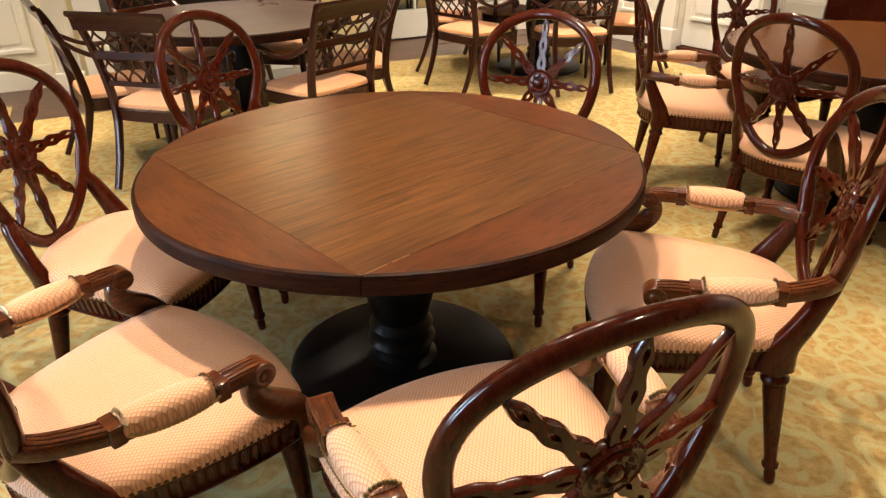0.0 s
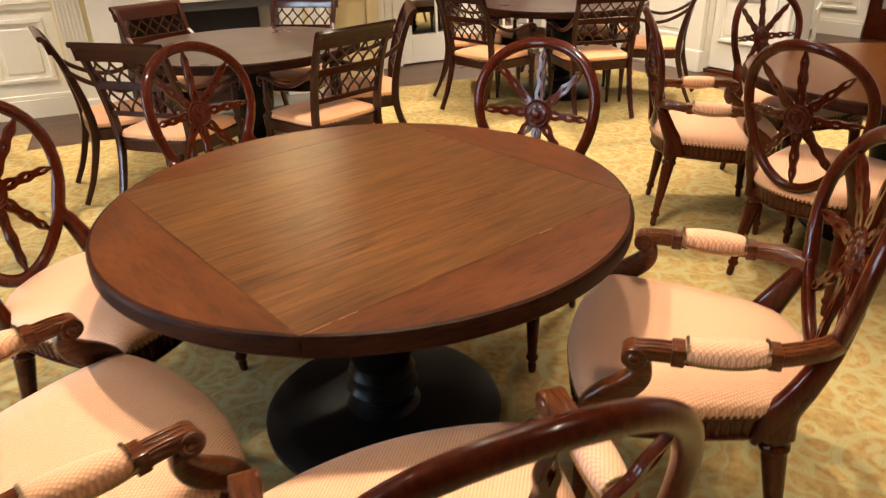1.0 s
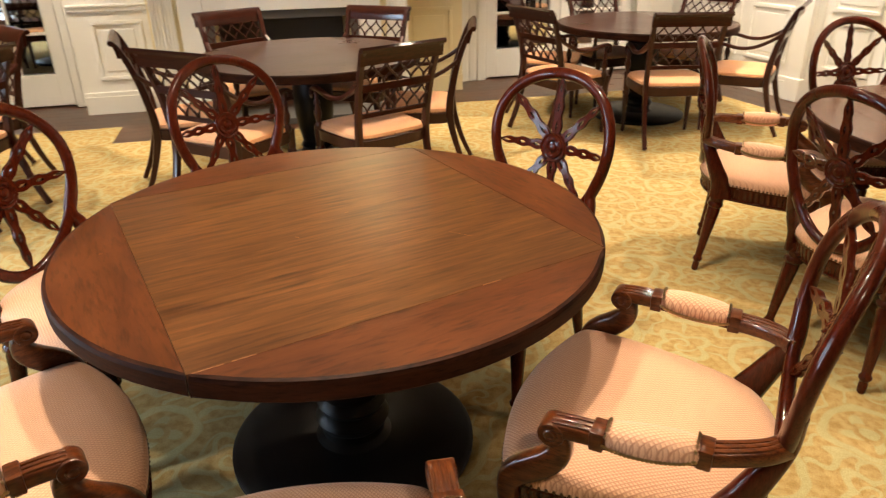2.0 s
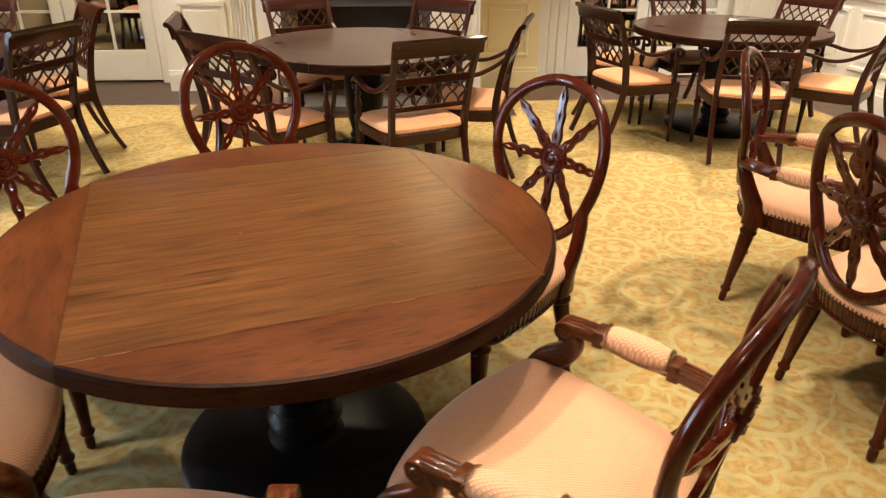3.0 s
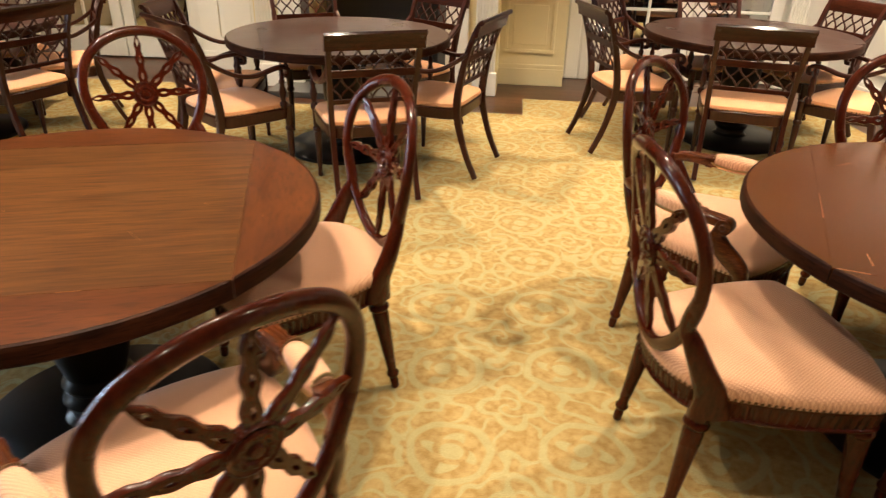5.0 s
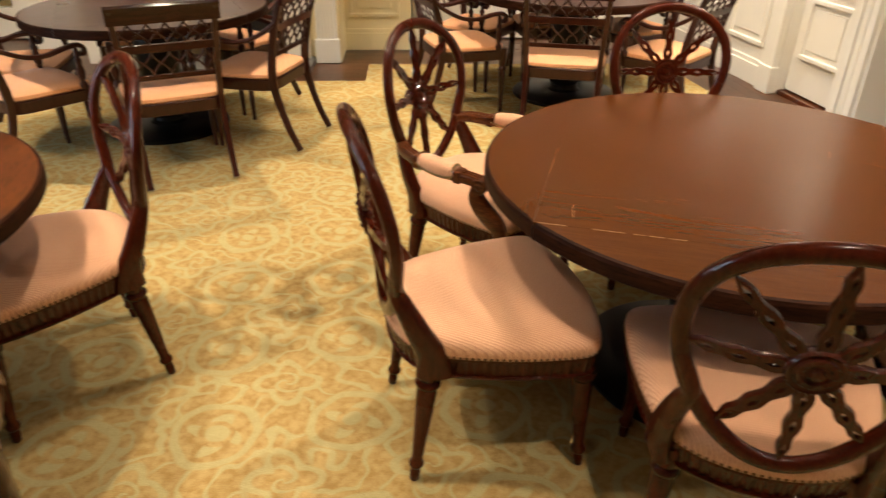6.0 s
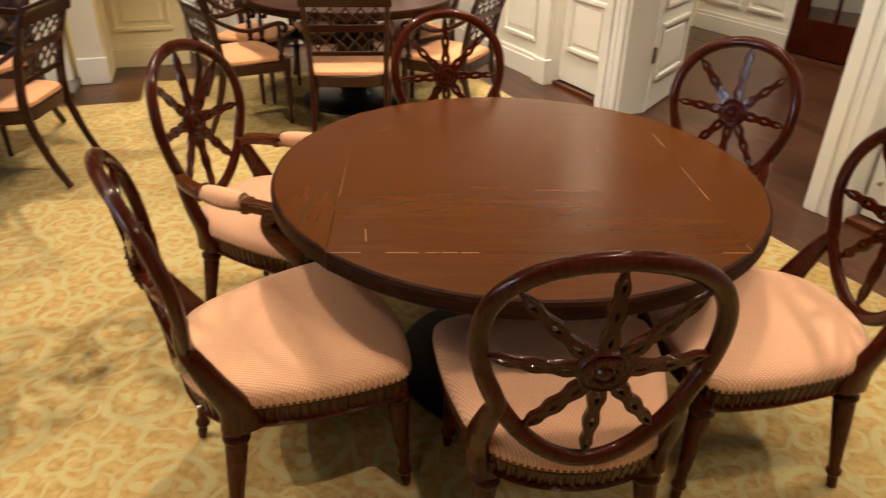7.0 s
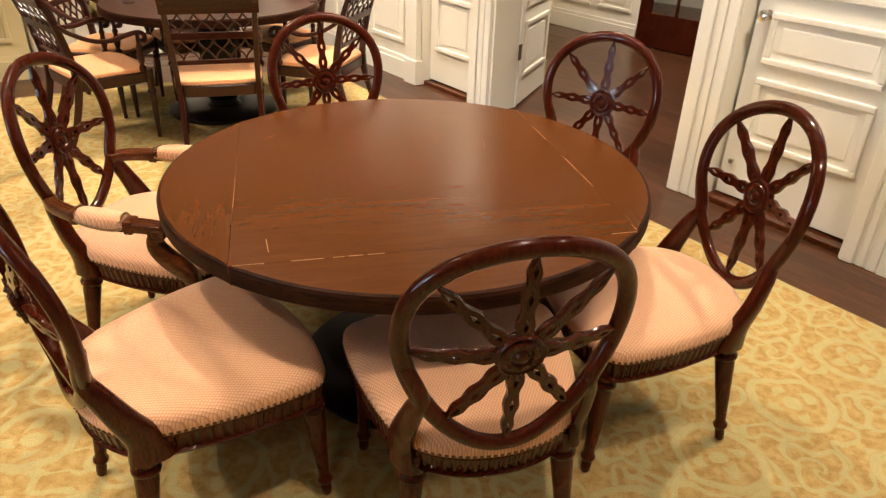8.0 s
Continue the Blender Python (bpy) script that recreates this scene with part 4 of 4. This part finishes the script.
# ---------- round tables ----------
def round_table(name, m, label, turn, top_mat, leaf_mat, radius=0.71, height=0.76, seed=1, worn=(0.1, 0.1, 0.1, 0.1), scratches=6):
    """A square top with four folding segment leaves on a turned black pedestal; turn points one corner of the square."""
    ob = thing(name, m, label, "table", "round tables")
    half = radius * math.cos(math.pi / 4) - 0.0006
    thick = 0.052
    sq = Matrix.Rotation(turn + math.pi / 4, 4, "Z")
    top = part("square_top", box(bmesh.new(), -half, half, -half, half, height - thick, height), top_mat, ob)
    top.matrix_basis = sq
    for k in range(4):
        bm = bmesh.new()
        arc = [(radius * math.cos(a), radius * math.sin(a)) for a in (-math.pi / 4 + 0.0035 + (math.pi / 2 - 0.007) * i / 26 for i in range(27))]
        d = half + 0.0012
        rings = []
        for g, z in ((-0.006, height - thick), (0.0, height - thick + 0.006), (0.0, height - 0.012), (-0.004, height - 0.003), (-0.012, height)):
            ring = []
            for i, (x, y) in enumerate(arc):
                r = math.hypot(x, y)
                f = (r + g) / r
                ring.append(bm.verts.new((max(d, x * f), y * f, z)))
            rings.append(ring)
        for a, b in zip(rings, rings[1:]):
            for i in range(27):
                bm.faces.new((a[i], a[(i + 1) % 27], b[(i + 1) % 27], b[i]))
        bm.faces.new(rings[0][::-1])
        bm.faces.new(rings[-1])
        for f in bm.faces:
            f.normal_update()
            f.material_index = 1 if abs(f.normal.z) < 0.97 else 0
        leaf_ob = part("leaf", bm, leaf_mat, ob, "", True)
        leaf_ob.data.set_sharp_from_angle(angle=radians(12))
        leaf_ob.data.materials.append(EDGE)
        leaf_ob.matrix_basis = sq @ Matrix.Rotation(k * math.pi / 2, 4, "Z")
    prof = [(0.24, height - thick - 0.002), (0.24, height - thick - 0.03), (0.125, height - thick - 0.032), (0.118, 0.650), (0.124, 0.632), (0.134, 0.620), (0.136, 0.606), (0.124, 0.596), (0.128, 0.56), (0.129, 0.47), (0.125, 0.38), (0.112, 0.285), (0.090, 0.200), (0.099, 0.188), (0.107, 0.172), (0.099, 0.156), (0.090, 0.150),
            (0.106, 0.136), (0.115, 0.116), (0.106, 0.096), (0.095, 0.085), (0.098, 0.060), (0.120, 0.044)]
    part("pedestal", lathe(bmesh.new(), prof[::-1], 32), BLACK, ob, "turned black pedestal", True)
    part("base", lathe(bmesh.new(), [(0.375, 0.004), (0.380, 0.010), (0.380, 0.026), (0.365, 0.036), (0.11, 0.045)], 48), BLACK, ob, "flat round black base", True)
    # worn pale edges along the seams, and stray scratches
    rng = random.Random(seed)
    for k in range(4):
        bm = bmesh.new()
        at = -half + 0.01
        while at < half - 0.03:
            run = rng.uniform(0.03, 0.22)
            if rng.random() < worn[k]:
                w = rng.uniform(0.0005, 0.0012)
                box(bm, half - w, half + w * 0.6, at, min(half - 0.005, at + run * 0.8), height - 0.001, height + 0.0003)
            at += run
        if bm.faces:
            sc = part("seam_wear", bm, SCUFF, ob, "pale worn seam edge")
            sc["kind"] = "stuff"
            sc.matrix_basis = sq @ Matrix.Rotation(k * math.pi / 2, 4, "Z")
        else:
            bm.free()
    bm = bmesh.new()
    for _ in range(scratches):
        r, a = radius * 0.85 * math.sqrt(rng.random()), rng.uniform(0, 6.28)
        ln, w = rng.choice((0.004, 0.005, 0.007, 0.010, 0.035)), rng.uniform(0.0003, 0.0007)
        box(bm, -ln, ln, -w, w, height - 0.001, height + 0.0003, 0, Matrix.Translation((r * math.cos(a), r * math.sin(a), 0)) @ Matrix.Rotation(rng.uniform(0, 3.14), 4, "Z"))
    part("scratches", bm, SCUFF, ob, "small pale scratches")["kind"] = "stuff"
    return ob


T1, T2, T3, T4, T5 = (-0.05, 1.698), (1.847, 3.643), (-1.77, 3.94), (-0.10, 6.20), (-3.74, 2.12)
round_table("round_table", pose(*T1, 0), "round mahogany table with streaked worn square top on black pedestal", math.atan2(-0.705, 0.147), OAK_TOP, OAK_LEAF, 0.727, seed=4, worn=(0.15, 0.25, 0.05, 0.05), scratches=9)
round_table("round_table", pose(*T2, 0), "round red-brown table with scratched smooth top on black pedestal", math.atan2(-0.663, -0.265), RED_TOP, RED_LEAF, 0.745, seed=7, worn=(0.5, 0.3, 0.15, 0.2), scratches=12)
dark = round_table("round_table", pose(*T3, 0), "round dark brown table on black pedestal, lattice chairs around", 0.3, DARK_TOP, DARK_TOP)
copy_thing(dark, pose(*T4, 0))
copy_thing(dark, pose(*T5, 0))


def seat_at(hub, target, twist=0.0, back=0.300):
    """The pose of a chair whose hub stands over that spot and that faces the target, twisted by some degrees."""
    yaw = math.degrees(math.atan2(target[1] - hub[1], target[0] - hub[0])) - 90 + twist
    f = Vector((-math.sin(radians(yaw)), math.cos(radians(yaw))))
    return pose(hub[0] + f.x * back, hub[1] + f.y * back, 0.004, 0, 0, yaw)


side_chair, arm_chair = wheel_chair(False), wheel_chair(True)
SIDES = [((0.280, 2.62), T1, 5), ((-1.06, 2.383), T1, 15), ((-1.152, 1.467), T1, -6),
         ((1.206, 2.725), T2, -5), ((1.272, 4.52), T2, 4), ((2.462, 4.522), T2, 9), ((2.907, 3.688), T2, 21), ((2.272, 2.772), T2, -2)]
ARMS = [((1.165, 1.605), T1, 4), ((0.603, 0.567), T1, 7), ((-0.548, 0.567), T1, -4), ((0.666, 3.594), T2, 2)]
for first, spots in ((side_chair, SIDES), (arm_chair, ARMS)):
    for k, (hub, target, twist) in enumerate(spots):
        m = seat_at(hub, target, twist)
        if k:
            copy_thing(first, m)
        else:
            place = m
    first.matrix_world = place

lat = lattice_chair()
CRESTS = [((-0.80, 3.46), T3, 0), ((-0.81, 4.36), T3, 0), ((-1.78, 2.81), T3, 0), ((-2.52, 3.10), T3, 0), ((-2.76, 4.32), T3, 0), ((-1.83, 4.92), T3, 0),
          ((-0.75, 5.21), T4, 0), ((-1.18, 6.0), T4, 0), ((0.38, 5.25), T4, 0), ((0.30, 7.03), T4, 0), ((-0.72, 6.75), T4, 0), ((1.03, 6.10), T4, 0),
          ((-2.75, 2.48), T5, 0), ((-3.45, 3.13), T5, 0), ((-4.45, 2.85), T5, 0), ((-4.72, 1.75), T5, 0), ((-4.0, 1.1), T5, 0), ((-3.0, 1.35), T5, 0)]
for k, (crest, target, twist) in enumerate(CRESTS):
    m = seat_at(crest, target, twist, 0.36)
    if k:
        copy_thing(lat, m)
    else:
        first_place = m
lat.matrix_world = first_place

# brass floor socket in the carpet
socket = thing("floor_socket", pose(-1.06, 3.04, 0.004), "round brass floor socket set in the carpet", "floor socket")
part("ring", lathe(bmesh.new(), [(0.062, 0.0), (0.062, 0.004), (0.055, 0.006), (0.050, 0.004)], 28), BRASS, socket)
part("cover", lathe(bmesh.new(), [(0.049, 0.0), (0.049, 0.0045), (0.010, 0.0055)], 28), BRASS, socket)

# floor boards: those in view along the walls and in the hall
board_rng = random.Random(11)
BOARD_W = 0.118


def board_mesh(length):
    bm = box(bmesh.new(), 0.0003, length - 0.0003, 0.0003, BOARD_W - 0.0003, -0.012, -0.0012, 0.0005)
    me = bpy.data.meshes.new("floor_board")
    bmesh.ops.recalc_face_normals(bm, faces=bm.faces)
    bm.to_mesh(me)
    bm.free()
    me.materials.append(PLANK)
    return me


BOARDS = {ln: board_mesh(ln) for ln in (1.1, 1.5, 1.9)}


def lay(frame_m, x0, x1, y0, rows):
    for r in range(rows):
        x = x0 - board_rng.uniform(0, 1.0)
        while x < x1:
            ln = board_rng.choice((1.1, 1.5, 1.9))
            ob = new("floor_board", BOARDS[ln])
            ob.parent = floor_ob
            ob.matrix_basis = frame_m @ Matrix.Translation((x, y0 + r * BOARD_W, 0))
            x += ln


lay(SIDE, -0.4, 5.2, -0.58, 34)
lay(FIRE, -6.0, 0.6, -1.06, 13)
